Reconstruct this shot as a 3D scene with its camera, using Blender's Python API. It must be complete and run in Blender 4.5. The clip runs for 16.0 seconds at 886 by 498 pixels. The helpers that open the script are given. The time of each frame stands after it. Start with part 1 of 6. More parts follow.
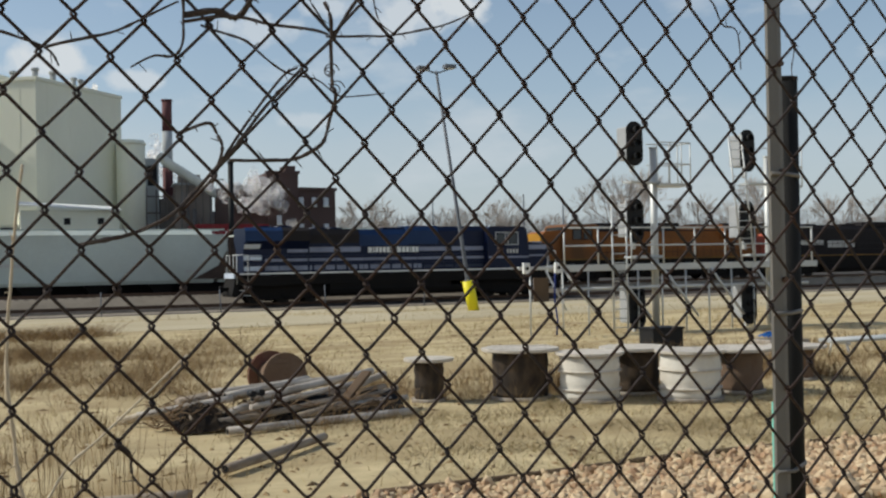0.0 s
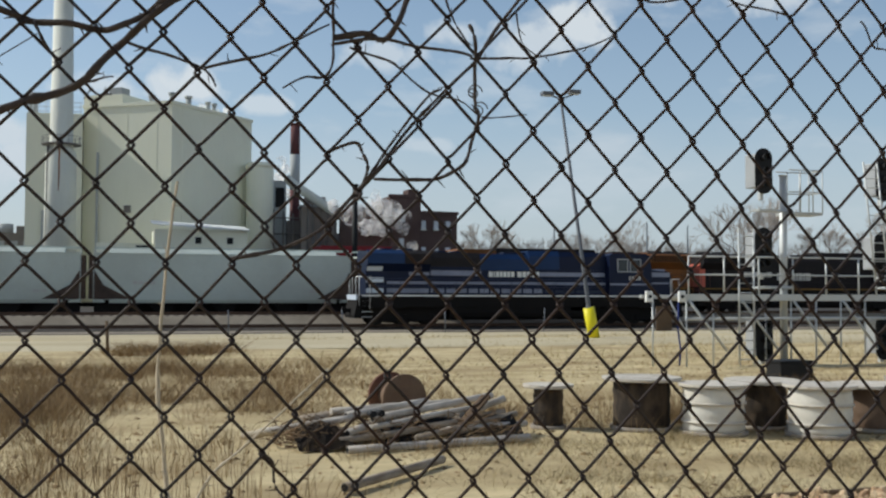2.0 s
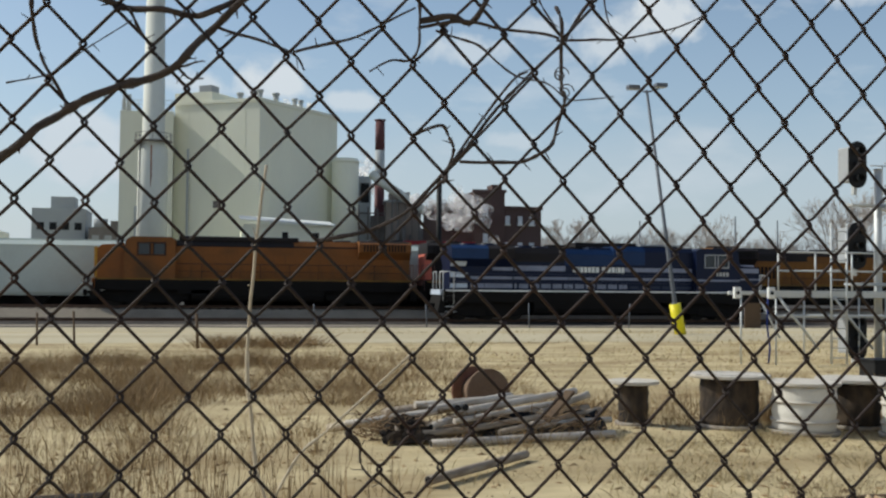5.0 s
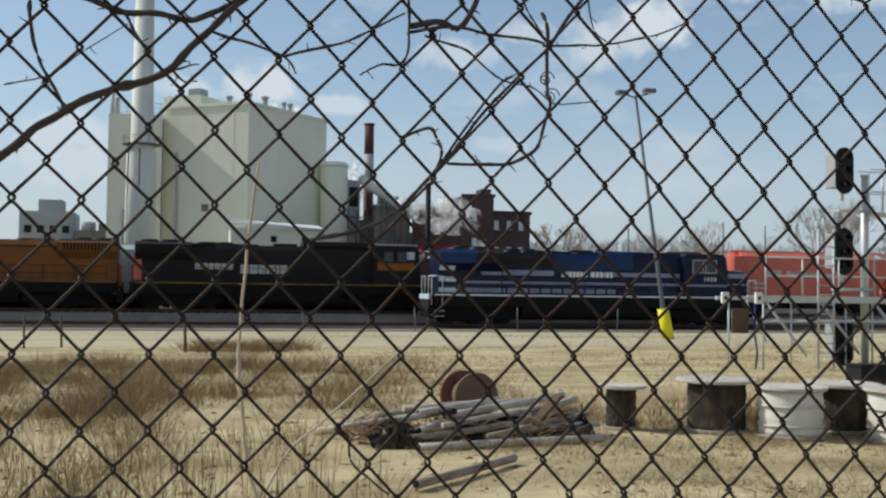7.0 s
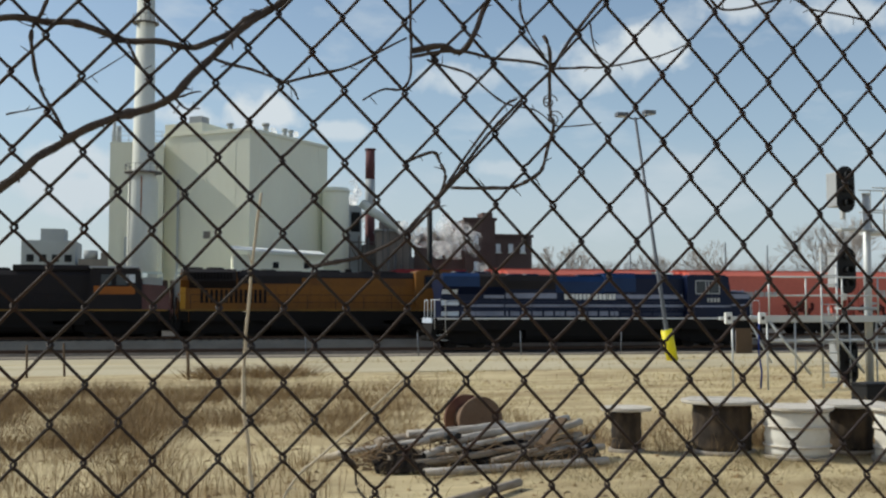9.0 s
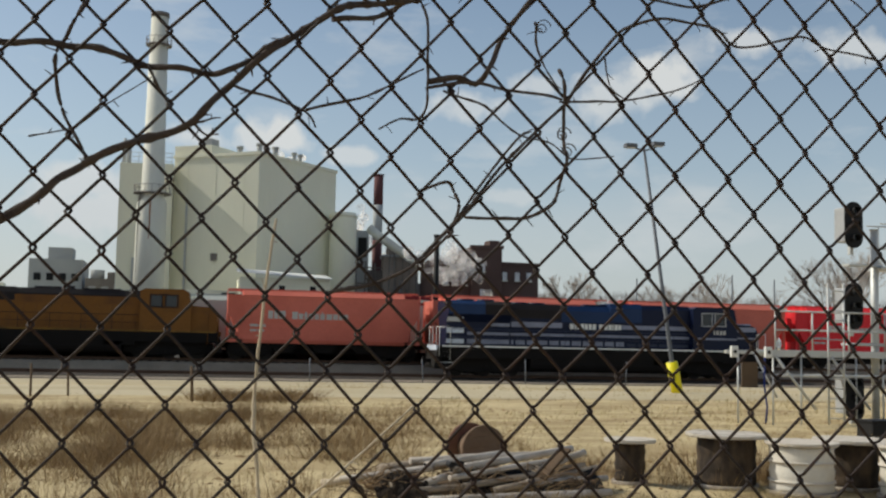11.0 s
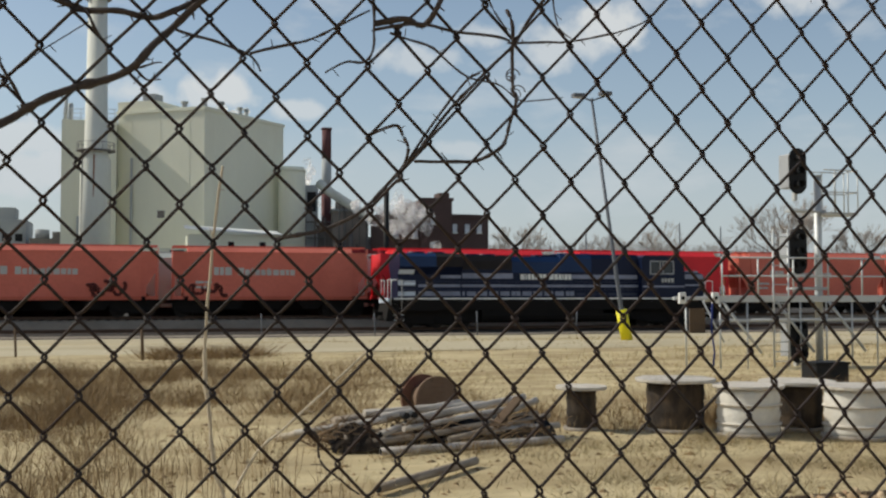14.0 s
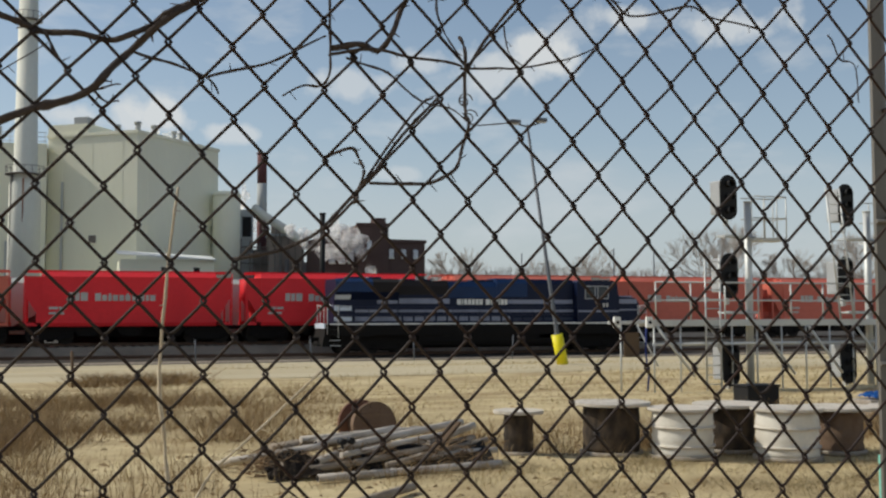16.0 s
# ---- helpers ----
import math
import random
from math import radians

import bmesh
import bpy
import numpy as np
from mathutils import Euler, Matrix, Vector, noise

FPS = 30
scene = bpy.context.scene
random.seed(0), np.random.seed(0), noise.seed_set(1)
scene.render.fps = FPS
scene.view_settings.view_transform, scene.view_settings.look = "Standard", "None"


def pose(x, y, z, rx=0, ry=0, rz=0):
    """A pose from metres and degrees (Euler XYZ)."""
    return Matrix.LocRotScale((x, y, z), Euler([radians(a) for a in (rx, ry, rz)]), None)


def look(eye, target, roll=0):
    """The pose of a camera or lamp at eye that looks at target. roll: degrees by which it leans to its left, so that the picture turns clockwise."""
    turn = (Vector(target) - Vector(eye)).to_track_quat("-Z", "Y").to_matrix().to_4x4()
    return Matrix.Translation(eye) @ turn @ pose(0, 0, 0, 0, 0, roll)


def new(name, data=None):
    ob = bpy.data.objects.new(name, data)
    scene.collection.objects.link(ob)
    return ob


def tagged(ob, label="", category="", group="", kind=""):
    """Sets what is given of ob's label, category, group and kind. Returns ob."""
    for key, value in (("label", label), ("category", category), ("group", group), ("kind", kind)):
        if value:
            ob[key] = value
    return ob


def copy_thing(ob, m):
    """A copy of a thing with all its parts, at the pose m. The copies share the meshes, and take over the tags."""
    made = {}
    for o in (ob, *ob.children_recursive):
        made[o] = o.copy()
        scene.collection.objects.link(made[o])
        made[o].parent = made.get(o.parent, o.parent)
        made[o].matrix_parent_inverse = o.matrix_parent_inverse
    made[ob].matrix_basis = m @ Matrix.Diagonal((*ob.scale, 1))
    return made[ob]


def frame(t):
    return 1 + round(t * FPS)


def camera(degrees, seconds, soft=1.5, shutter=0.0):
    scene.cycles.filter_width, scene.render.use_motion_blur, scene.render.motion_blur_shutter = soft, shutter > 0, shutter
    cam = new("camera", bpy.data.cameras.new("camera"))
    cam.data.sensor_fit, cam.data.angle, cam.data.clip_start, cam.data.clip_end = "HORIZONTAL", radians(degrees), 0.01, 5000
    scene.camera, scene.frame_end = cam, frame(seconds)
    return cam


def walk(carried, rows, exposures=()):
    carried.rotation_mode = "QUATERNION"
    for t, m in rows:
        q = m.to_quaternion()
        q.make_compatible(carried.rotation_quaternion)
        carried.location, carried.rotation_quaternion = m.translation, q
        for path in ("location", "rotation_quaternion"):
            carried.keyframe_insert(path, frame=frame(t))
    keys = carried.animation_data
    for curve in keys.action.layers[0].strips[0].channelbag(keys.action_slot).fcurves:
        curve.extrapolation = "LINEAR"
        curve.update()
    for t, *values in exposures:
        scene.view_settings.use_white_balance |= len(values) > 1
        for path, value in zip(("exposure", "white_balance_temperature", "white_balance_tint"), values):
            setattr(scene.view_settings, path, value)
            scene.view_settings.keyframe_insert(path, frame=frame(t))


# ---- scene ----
cam = camera(44.6, 16.0, soft=2.35)
# seconds, x, y, z, yaw, pitch, roll of the hand-held camera
PATH = [
    (0.0, 0.0273, 0.0229, 2.4237, -23.592, 0.812, 1.061),
    (0.5, 0.0243, 0.0385, 2.4194, -21.623, 0.077, 1.239),
    (1.0, 0.0208, 0.0389, 2.4200, -21.287, 1.147, -0.198),
    (1.5, 0.0161, 0.0286, 2.4207, -19.358, 2.008, -0.116),
    (2.0, 0.0065, 0.0252, 2.4188, -17.236, 2.172, -0.255),
    (2.5, 0.0047, 0.0216, 2.4181, -15.548, 2.537, -1.284),
    (3.0, 0.0180, 0.0211, 2.4148, -16.131, 2.146, 0.773),
    (3.5, 0.0091, 0.0186, 2.4140, -14.551, 2.800, -0.015),
    (4.0, 0.0039, 0.0223, 2.4118, -12.336, 2.498, 0.876),
    (4.5, 0.0057, 0.0284, 2.4064, -12.105, 1.775, -0.440),
    (4.7, 0.0055, 0.0280, 2.4060, -12.670, 1.830, -0.500),
    (6.8, 0.0005, 0.0020, 2.4005, -13.070, 2.100, -0.650),
    (7.0, 0.0000, 0.0000, 2.4000, -13.400, 2.127, -0.720),
    (7.5, 0.0056, 0.0143, 2.3993, -15.610, 1.473, -1.081),
    (8.0, 0.0097, 0.0037, 2.4017, -16.890, 3.395, -0.932),
    (8.5, -0.0030, 0.0059, 2.4044, -14.925, 3.834, -1.417),
    (9.0, -0.0013, 0.0072, 2.4008, -13.255, 3.397, 0.022),
    (9.2, -0.0015, 0.0070, 2.4008, -13.270, 4.030, 0.920),
    (11.3, -0.0105, -0.0030, 2.4021, -13.500, 5.020, -1.800),
    (11.5, -0.0107, -0.0039, 2.4021, -14.744, 5.223, -1.911),
    (12.0, -0.0129, -0.0079, 2.4000, -14.772, 5.761, -2.204),
    (12.5, -0.0134, -0.0076, 2.3987, -14.602, 5.848, -1.613),
    (13.0, -0.0073, 0.0052, 2.3906, -15.128, 2.052, -2.122),
    (13.5, 0.0051, 0.0004, 2.3916, -16.812, 2.304, 0.606),
    (14.0, -0.0082, 0.0062, 2.3934, -15.560, 2.347, 0.002),
    (14.5, -0.0152, 0.0080, 2.3918, -15.915, 4.076, -1.246),
    (15.0, -0.0138, -0.0014, 2.3900, -17.513, 3.751, 1.237),
    (15.5, -0.0270, -0.0072, 2.3899, -18.706, 3.923, 0.629),
    (16.0, -0.0340, -0.0114, 2.3869, -18.929, 3.678, 0.193),
]
walk(cam, [(t, pose(x, y, z, 90 + pitch, roll, yaw)) for t, x, y, z, yaw, pitch, roll in PATH],
     exposures=[(0.0, 0.08, 6500, 6), (2.0, 0.11, 6290, 5), (3.5, 0.13, 6370, 5), (8.0, 0.13, 6210, 4.5), (9.0, 0.15, 6380, 4), (11.5, 0.06, 6900, 6.5), (12.5, 0.06, 7020, 6), (13.0, 0.05, 7200, 6.5), (14.0, 0.05, 6700, 6), (15.5, 0.05, 6590, 5), (16.0, 0.05, 6700, 6.5)])

# ---- sky, sun, exposure ----
SUN = Vector((-0.69, 0.35, 0.64)).normalized()
scene.view_settings.exposure = 0.0
world = bpy.data.worlds.new("sky")
scene.world = world
world.use_nodes = True


def sky_nodes():
    nt = world.node_tree
    nt.nodes.clear()
    N, L = nt.nodes.new, nt.links.new
    out, bg = N("ShaderNodeOutputWorld"), N("ShaderNodeBackground")
    sky = N("ShaderNodeTexSky")
    sky.sky_type, sky.sun_disc = "NISHITA", False
    sky.sun_elevation = math.asin(SUN.z)
    sky.sun_rotation = math.atan2(SUN.x, SUN.y)
    sky.air_density, sky.dust_density, sky.ozone_density = 1.0, 1.2, 1.5
    sep = N("ShaderNodeSeparateXYZ")
    co = N("ShaderNodeTexCoord")
    L(co.outputs["Generated"], sep.inputs[0])
    # cloud layer: noise stretched sideways, thicker towards the horizon
    mp = N("ShaderNodeMapping")
    mp.inputs["Scale"].default_value = (3.2, 3.2, 9.0)
    mp.inputs["Location"].default_value = (0.35, 0.1, 0.6)
    L(co.outputs["Generated"], mp.inputs["Vector"])
    nz = N("ShaderNodeTexNoise")
    nz.inputs["Scale"].default_value, nz.inputs["Detail"].default_value, nz.inputs["Roughness"].default_value = 2.2, 7, 0.55
    L(mp.outputs[0], nz.inputs["Vector"])
    ramp = N("ShaderNodeMapRange")
    ramp.inputs["From Min"].default_value, ramp.inputs["From Max"].default_value = 0.545, 0.8
    ramp.inputs["To Max"].default_value = 0.7
    L(nz.outputs["Fac"], ramp.inputs["Value"])
    total = ramp.outputs[0]
    # fair-weather puffs in their own places of the sky, and unseen fill-light ones
    for d, size, flat, strong in CLOUDS:
        v = N("ShaderNodeVectorMath")
        v.operation = "SUBTRACT"
        L(co.outputs["Generated"], v.inputs[0])
        v.inputs[1].default_value = d
        sc = N("ShaderNodeVectorMath")
        sc.operation = "MULTIPLY"
        L(v.outputs[0], sc.inputs[0])
        sc.inputs[1].default_value = (1 / size, 1 / size, 1 / (size * flat))
        ln = N("ShaderNodeVectorMath")
        ln.operation = "LENGTH"
        L(sc.outputs[0], ln.inputs[0])
        n2 = N("ShaderNodeTexNoise")
        n2.inputs["Scale"].default_value, n2.inputs["Detail"].default_value = 30, 7
        L(co.outputs["Generated"], n2.inputs["Vector"])
        ad = N("ShaderNodeMath")
        ad.operation = "MULTIPLY_ADD"
        L(n2.outputs["Fac"], ad.inputs[0])
        ad.inputs[1].default_value = -2.6
        L(ln.outputs["Value"], ad.inputs[2])
        mr = N("ShaderNodeMapRange")
        mr.inputs["From Min"].default_value, mr.inputs["From Max"].default_value = -0.25, -0.8
        mr.inputs["To Max"].default_value = strong
        L(ad.outputs[0], mr.inputs["Value"])
        mx = N("ShaderNodeMath")
        mx.operation = "MAXIMUM"
        L(total, mx.inputs[0])
        L(mr.outputs[0], mx.inputs[1])
        total = mx.outputs[0]
    mix = N("ShaderNodeMix")
    mix.data_type = "RGBA"
    L(total, mix.inputs["Factor"])
    L(sky.outputs[0], mix.inputs["A"])
    mix.inputs["B"].default_value = (6.8, 6.85, 7.0, 1)
    # pale haze low over the horizon
    hz = N("ShaderNodeMapRange")
    hz.inputs["From Min"].default_value, hz.inputs["From Max"].default_value = 0.36, -0.02
    hz.inputs["To Max"].default_value = 0.62
    L(sep.outputs["Z"], hz.inputs["Value"])
    m2 = N("ShaderNodeMix")
    m2.data_type = "RGBA"
    L(hz.outputs[0], m2.inputs["Factor"])
    L(mix.outputs["Result"], m2.inputs["A"])
    m2.inputs["B"].default_value = (4.55, 5.35, 6.4, 1)
    # a thin level veil of cloud with an uneven upper edge
    edge = N("ShaderNodeMath")
    edge.operation = "MULTIPLY_ADD"
    L(nz.outputs["Fac"], edge.inputs[0])
    edge.inputs[1].default_value = -0.12
    L(sep.outputs["Z"], edge.inputs[2])
    veil = N("ShaderNodeMapRange")
    veil.inputs["From Min"].default_value, veil.inputs["From Max"].default_value = 0.1, 0.05
    veil.inputs["To Max"].default_value = 0.3
    L(edge.outputs[0], veil.inputs["Value"])
    m3 = N("ShaderNodeMix")
    m3.data_type = "RGBA"
    L(veil.outputs[0], m3.inputs["Factor"])
    L(m2.outputs["Result"], m3.inputs["A"])
    m3.inputs["B"].default_value = (5.1, 5.4, 5.9, 1)
    L(m3.outputs["Result"], bg.inputs["Color"])
    bg.inputs["Strength"].default_value = 0.102
    L(bg.outputs[0], out.inputs[0])


# direction, size, flatness, strength of each cloud
CLOUDS = [((0.399, 0.886, 0.238), 0.034, 0.62, 0.9), ((0.360, 0.905, 0.224), 0.055, 0.36, 0.72), ((0.242, 0.946, 0.213), 0.046, 0.36, 0.6), ((0.300, 0.925, 0.232), 0.03, 0.4, 0.6),
          ((0.464, 0.845, 0.268), 0.042, 0.38, 0.7), ((0.547, 0.797, 0.255), 0.055, 0.32, 0.7),
          ((0.071, 0.981, 0.184), 0.03, 0.62, 0.95), ((0.052, 0.982, 0.178), 0.024, 0.6, 0.85), ((0.131, 0.977, 0.168), 0.022, 0.4, 0.7), ((-0.01, 0.984, 0.177), 0.034, 0.45, 0.75),
          ((-0.086, 0.99, 0.108), 0.05, 0.5, 0.85), ((-0.102, 0.986, 0.13), 0.04, 0.5, 0.8), ((0.279, 0.951, 0.132), 0.03, 0.3, 0.5),
          # unseen clouds beside and behind, added to brighten the shaded faces
          ((-0.6, -0.7, 0.35), 0.3, 0.5, 0.9), ((0.5, -0.75, 0.4), 0.35, 0.5, 0.9), ((0.9, -0.1, 0.4), 0.25, 0.5, 0.9), ((-0.95, 0.1, 0.3), 0.25, 0.5, 0.9), ((0.0, -0.9, 0.45), 0.3, 0.5, 0.9)]
sky_nodes()
sun = new("sun", bpy.data.lights.new("sun", "SUN"))
sun.data.energy, sun.data.angle, sun.data.color = 3.3, radians(0.55), (1.0, 0.95, 0.87)
sun.matrix_world = look((0, 0, 60), Vector((0, 0, 60)) - SUN)


# ---- materials ----
def mat(name, base, rough=0.7, metal=0.0, vary=0.25, scale=3.0, bump=0.2, dirt=None, dirt_amount=0.35, dirt_scale=0.7, stretch=(1, 1, 1), each=0.0):
    m = bpy.data.materials.new(name)
    m.use_nodes = True
    nt = m.node_tree
    N, L = nt.nodes.new, nt.links.new
    b = nt.nodes["Principled BSDF"]
    b.inputs["Roughness"].default_value, b.inputs["Metallic"].default_value = rough, metal
    b.inputs["Specular IOR Level"].default_value = 0.5 if rough < 0.35 else 0.22
    tc, mp = N("ShaderNodeTexCoord"), N("ShaderNodeMapping")
    mp.inputs["Scale"].default_value = stretch
    L(tc.outputs["Object"], mp.inputs["Vector"])
    fine, broad = N("ShaderNodeTexNoise"), N("ShaderNodeTexNoise")
    fine.inputs["Scale"].default_value, fine.inputs["Detail"].default_value, fine.inputs["Roughness"].default_value = scale * 6, 6, 0.65
    broad.inputs["Scale"].default_value, broad.inputs["Detail"].default_value = dirt_scale, 5
    L(mp.outputs[0], fine.inputs["Vector"])
    L(mp.outputs[0], broad.inputs["Vector"])
    lo, hi = [max(0, c * (1 - vary)) for c in base], [min(1, c * (1 + vary)) for c in base]
    mix = N("ShaderNodeMix")
    mix.data_type = "RGBA"
    L(fine.outputs["Fac"], mix.inputs["Factor"])
    mix.inputs["A"].default_value, mix.inputs["B"].default_value = (*lo, 1), (*hi, 1)
    mr = N("ShaderNodeMapRange")
    mr.inputs["From Min"].default_value, mr.inputs["From Max"].default_value = 0.42, 0.68
    mr.inputs["To Max"].default_value = dirt_amount
    L(broad.outputs["Fac"], mr.inputs["Value"])
    m2 = N("ShaderNodeMix")
    m2.data_type = "RGBA"
    L(mr.outputs[0], m2.inputs["Factor"])
    L(mix.outputs["Result"], m2.inputs["A"])
    d = dirt or [c * 0.55 for c in base]
    m2.inputs["B"].default_value = (*d, 1)
    col = m2.outputs["Result"]
    if each:
        oi, hs = N("ShaderNodeObjectInfo"), N("ShaderNodeHueSaturation")
        k = N("ShaderNodeMapRange")
        k.inputs["To Min"].default_value, k.inputs["To Max"].default_value = 1 - each, 1 + each
        L(oi.outputs["Random"], k.inputs["Value"])
        L(k.outputs[0], hs.inputs["Value"])
        L(col, hs.inputs["Color"])
        col = hs.outputs["Color"]
    L(col, b.inputs["Base Color"])
    if bump:
        bp = N("ShaderNodeBump")
        bp.inputs["Strength"].default_value, bp.inputs["Distance"].default_value = bump, 0.02
        L(fine.outputs["Fac"], bp.inputs["Height"])
        L(bp.outputs[0], b.inputs["Normal"])
    return m


def island_mat(name, a, bcol, rough=0.9):
    """Leaves, blades, stones: each loose piece takes its own tone between two colours."""
    m = bpy.data.materials.new(name)
    m.use_nodes = True
    nt = m.node_tree
    b = nt.nodes["Principled BSDF"]
    b.inputs["Roughness"].default_value = rough
    g, mix = nt.nodes.new("ShaderNodeNewGeometry"), nt.nodes.new("ShaderNodeMix")
    mix.data_type = "RGBA"
    nt.links.new(g.outputs["Random Per Island"], mix.inputs["Factor"])
    mix.inputs["A"].default_value, mix.inputs["B"].default_value = (*a, 1), (*bcol, 1)
    nt.links.new(mix.outputs["Result"], b.inputs["Base Color"])
    return m


def steam_mat():
    m = bpy.data.materials.new("steam")
    m.use_nodes = True
    nt = m.node_tree
    N, L = nt.nodes.new, nt.links.new
    out = nt.nodes["Material Output"]
    nt.nodes.remove(nt.nodes["Principled BSDF"])
    tr, df, tl, add, mix = N("ShaderNodeBsdfTransparent"), N("ShaderNodeBsdfDiffuse"), N("ShaderNodeBsdfTranslucent"), N("ShaderNodeMixShader"), N("ShaderNodeMixShader")
    df.inputs["Color"].default_value = tl.inputs["Color"].default_value = (0.99, 0.97, 0.95, 1)
    L(df.outputs[0], add.inputs[1])
    L(tl.outputs[0], add.inputs[2])
    add.inputs[0].default_value = 0.85
    tc, nz, mr = N("ShaderNodeTexCoord"), N("ShaderNodeTexNoise"), N("ShaderNodeMapRange")
    nz.inputs["Scale"].default_value, nz.inputs["Detail"].default_value = 0.45, 5
    L(tc.outputs["Object"], nz.inputs["Vector"])
    mr.inputs["From Min"].default_value, mr.inputs["From Max"].default_value = 0.36, 0.66
    mr.inputs["To Min"].default_value, mr.inputs["To Max"].default_value = 0.0, 0.62
    L(nz.outputs["Fac"], mr.inputs["Value"])
    L(mr.outputs[0], mix.inputs[0])
    L(tr.outputs[0], mix.inputs[1])
    L(add.outputs[0], mix.inputs[2])
    L(mix.outputs[0], out.inputs[0])
    return m


M_EARTH = mat("dry_earth", (0.52, 0.42, 0.24), 0.95, vary=0.45, scale=0.6, bump=0.6, dirt=(0.29, 0.21, 0.105), dirt_amount=0.95, dirt_scale=0.5, stretch=(0.45, 1.25, 1))
M_ROAD = mat("pale_gravel_road", (0.50, 0.43, 0.29), 0.95, vary=0.25, scale=2.5, bump=0.4, dirt=(0.36, 0.29, 0.17), dirt_amount=0.7, dirt_scale=0.12, stretch=(0.4, 1.6, 1))
# stone kept near black: shade under the trains is put into the colour
M_BALLAST = mat("ballast", (0.06, 0.053, 0.046), 0.95, vary=0.6, scale=3, bump=0.8, dirt=(0.03, 0.026, 0.023), dirt_amount=0.6)
M_LIGHTBALLAST = mat("pale_ballast", (0.26, 0.22, 0.17), 0.95, vary=0.5, scale=3, bump=0.8, dirt=(0.17, 0.14, 0.105), dirt_amount=0.6)
M_STONE = island_mat("bank_stones", (0.36, 0.22, 0.12), (0.62, 0.49, 0.31))
M_WIRE = mat("weathered_wire", (0.033, 0.025, 0.023), 0.65, 0.1, vary=0.6, scale=60, bump=0.2, dirt=(0.042, 0.021, 0.014), dirt_amount=0.8, dirt_scale=14)
M_POST = mat("galvanised_post", (0.17, 0.16, 0.145), 0.55, 0.4, vary=0.2, scale=20, bump=0.1, dirt=(0.13, 0.12, 0.11), dirt_scale=6)
M_DARKPOST = mat("black_pipe", (0.011, 0.011, 0.011), 0.75, 0.0, vary=0.3, scale=20, bump=0.1)
M_GREEN = mat("green_paint", (0.16, 0.42, 0.33), 0.7, vary=0.3, scale=15, bump=0.1)
M_VINE = mat("vine_bark", (0.085, 0.066, 0.058), 0.9, vary=0.7, scale=60, bump=0.6, dirt=(0.04, 0.03, 0.025), dirt_scale=12)
# a greyer white than M_WHITE, for the hood stripes and nose cap
M_STRIPE = mat("grey_white_stripe", (0.25, 0.27, 0.35), 0.5, vary=0.3, scale=2, bump=0.03, dirt=(0.14, 0.155, 0.21), dirt_amount=0.8, dirt_scale=0.8)
M_NAVY = mat("dim_navy_stripe", (0.03, 0.04, 0.075), 0.5, vary=0.3, scale=2, bump=0.03)
M_DORANGE = mat("sooted_orange", (0.21, 0.078, 0.02), 0.65, vary=0.35, scale=1.2, bump=0.08, dirt=(0.10, 0.05, 0.02), dirt_amount=0.9, dirt_scale=0.5)
M_STRAW = mat("dry_stem", (0.6, 0.51, 0.38), 0.9, vary=0.3, scale=40, bump=0.3, dirt=(0.25, 0.19, 0.12), dirt_scale=14)
M_GRASS = island_mat("dry_grass", (0.52, 0.42, 0.22), (0.33, 0.25, 0.11))
M_WEED = island_mat("dead_weeds", (0.12, 0.07, 0.032), (0.35, 0.24, 0.112))
M_OLIVE = island_mat("olive_dead_grass", (0.40, 0.32, 0.17), (0.17, 0.125, 0.06))
M_BRUSH = island_mat("dead_brush", (0.12, 0.075, 0.04), (0.3, 0.2, 0.11))
M_BLUE = mat("dark_blue_paint", (0.0032, 0.0085, 0.034), 0.45, vary=0.2, scale=1.5, bump=0.03, dirt=(0.008, 0.012, 0.028), dirt_amount=0.5)
M_LBLUE = mat("mid_blue_paint", (0.010, 0.032, 0.098), 0.45, vary=0.15, scale=1.5, bump=0.03)
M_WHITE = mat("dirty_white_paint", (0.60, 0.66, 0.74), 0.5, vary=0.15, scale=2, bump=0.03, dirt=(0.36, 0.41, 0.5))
M_BLACK = mat("black_underframe", (0.007, 0.006, 0.0055), 0.85, vary=0.4, scale=2, bump=0.2, dirt=(0.014, 0.011, 0.009))
M_WHEEL = mat("wheel_steel", (0.03, 0.026, 0.024), 0.7, 0.3, vary=0.3, scale=4, bump=0.1)
M_ORANGE = mat("weathered_orange", (0.30, 0.095, 0.015), 0.55, vary=0.2, scale=1.2, bump=0.05, dirt=(0.15, 0.06, 0.02), dirt_amount=0.75, dirt_scale=0.4)
M_YELLOW = mat("armour_yellow", (0.45, 0.23, 0.025), 0.5, vary=0.15, scale=1.2, bump=0.05, dirt=(0.35, 0.17, 0.03), dirt_amount=0.5)
M_AMBER = mat("sooted_amber", (0.19, 0.08, 0.015), 0.6, vary=0.25, scale=1.2, bump=0.06, dirt=(0.10, 0.042, 0.015), dirt_amount=0.85, dirt_scale=0.5)
M_NOSE = mat("dull_brown_red", (0.15, 0.075, 0.07), 0.65, vary=0.3, scale=1.5, bump=0.06, dirt=(0.07, 0.045, 0.04), dirt_amount=0.8)
M_SCRAWL = mat("dark_brown_spray_paint", (0.10, 0.022, 0.018), 0.6, vary=0.3, scale=4, bump=0)
M_RUSTDARK = mat("dark_rusty_steel", (0.09, 0.062, 0.048), 0.85, vary=0.4, scale=2, bump=0.2, dirt=(0.04, 0.03, 0.025), dirt_amount=0.8, dirt_scale=0.9)
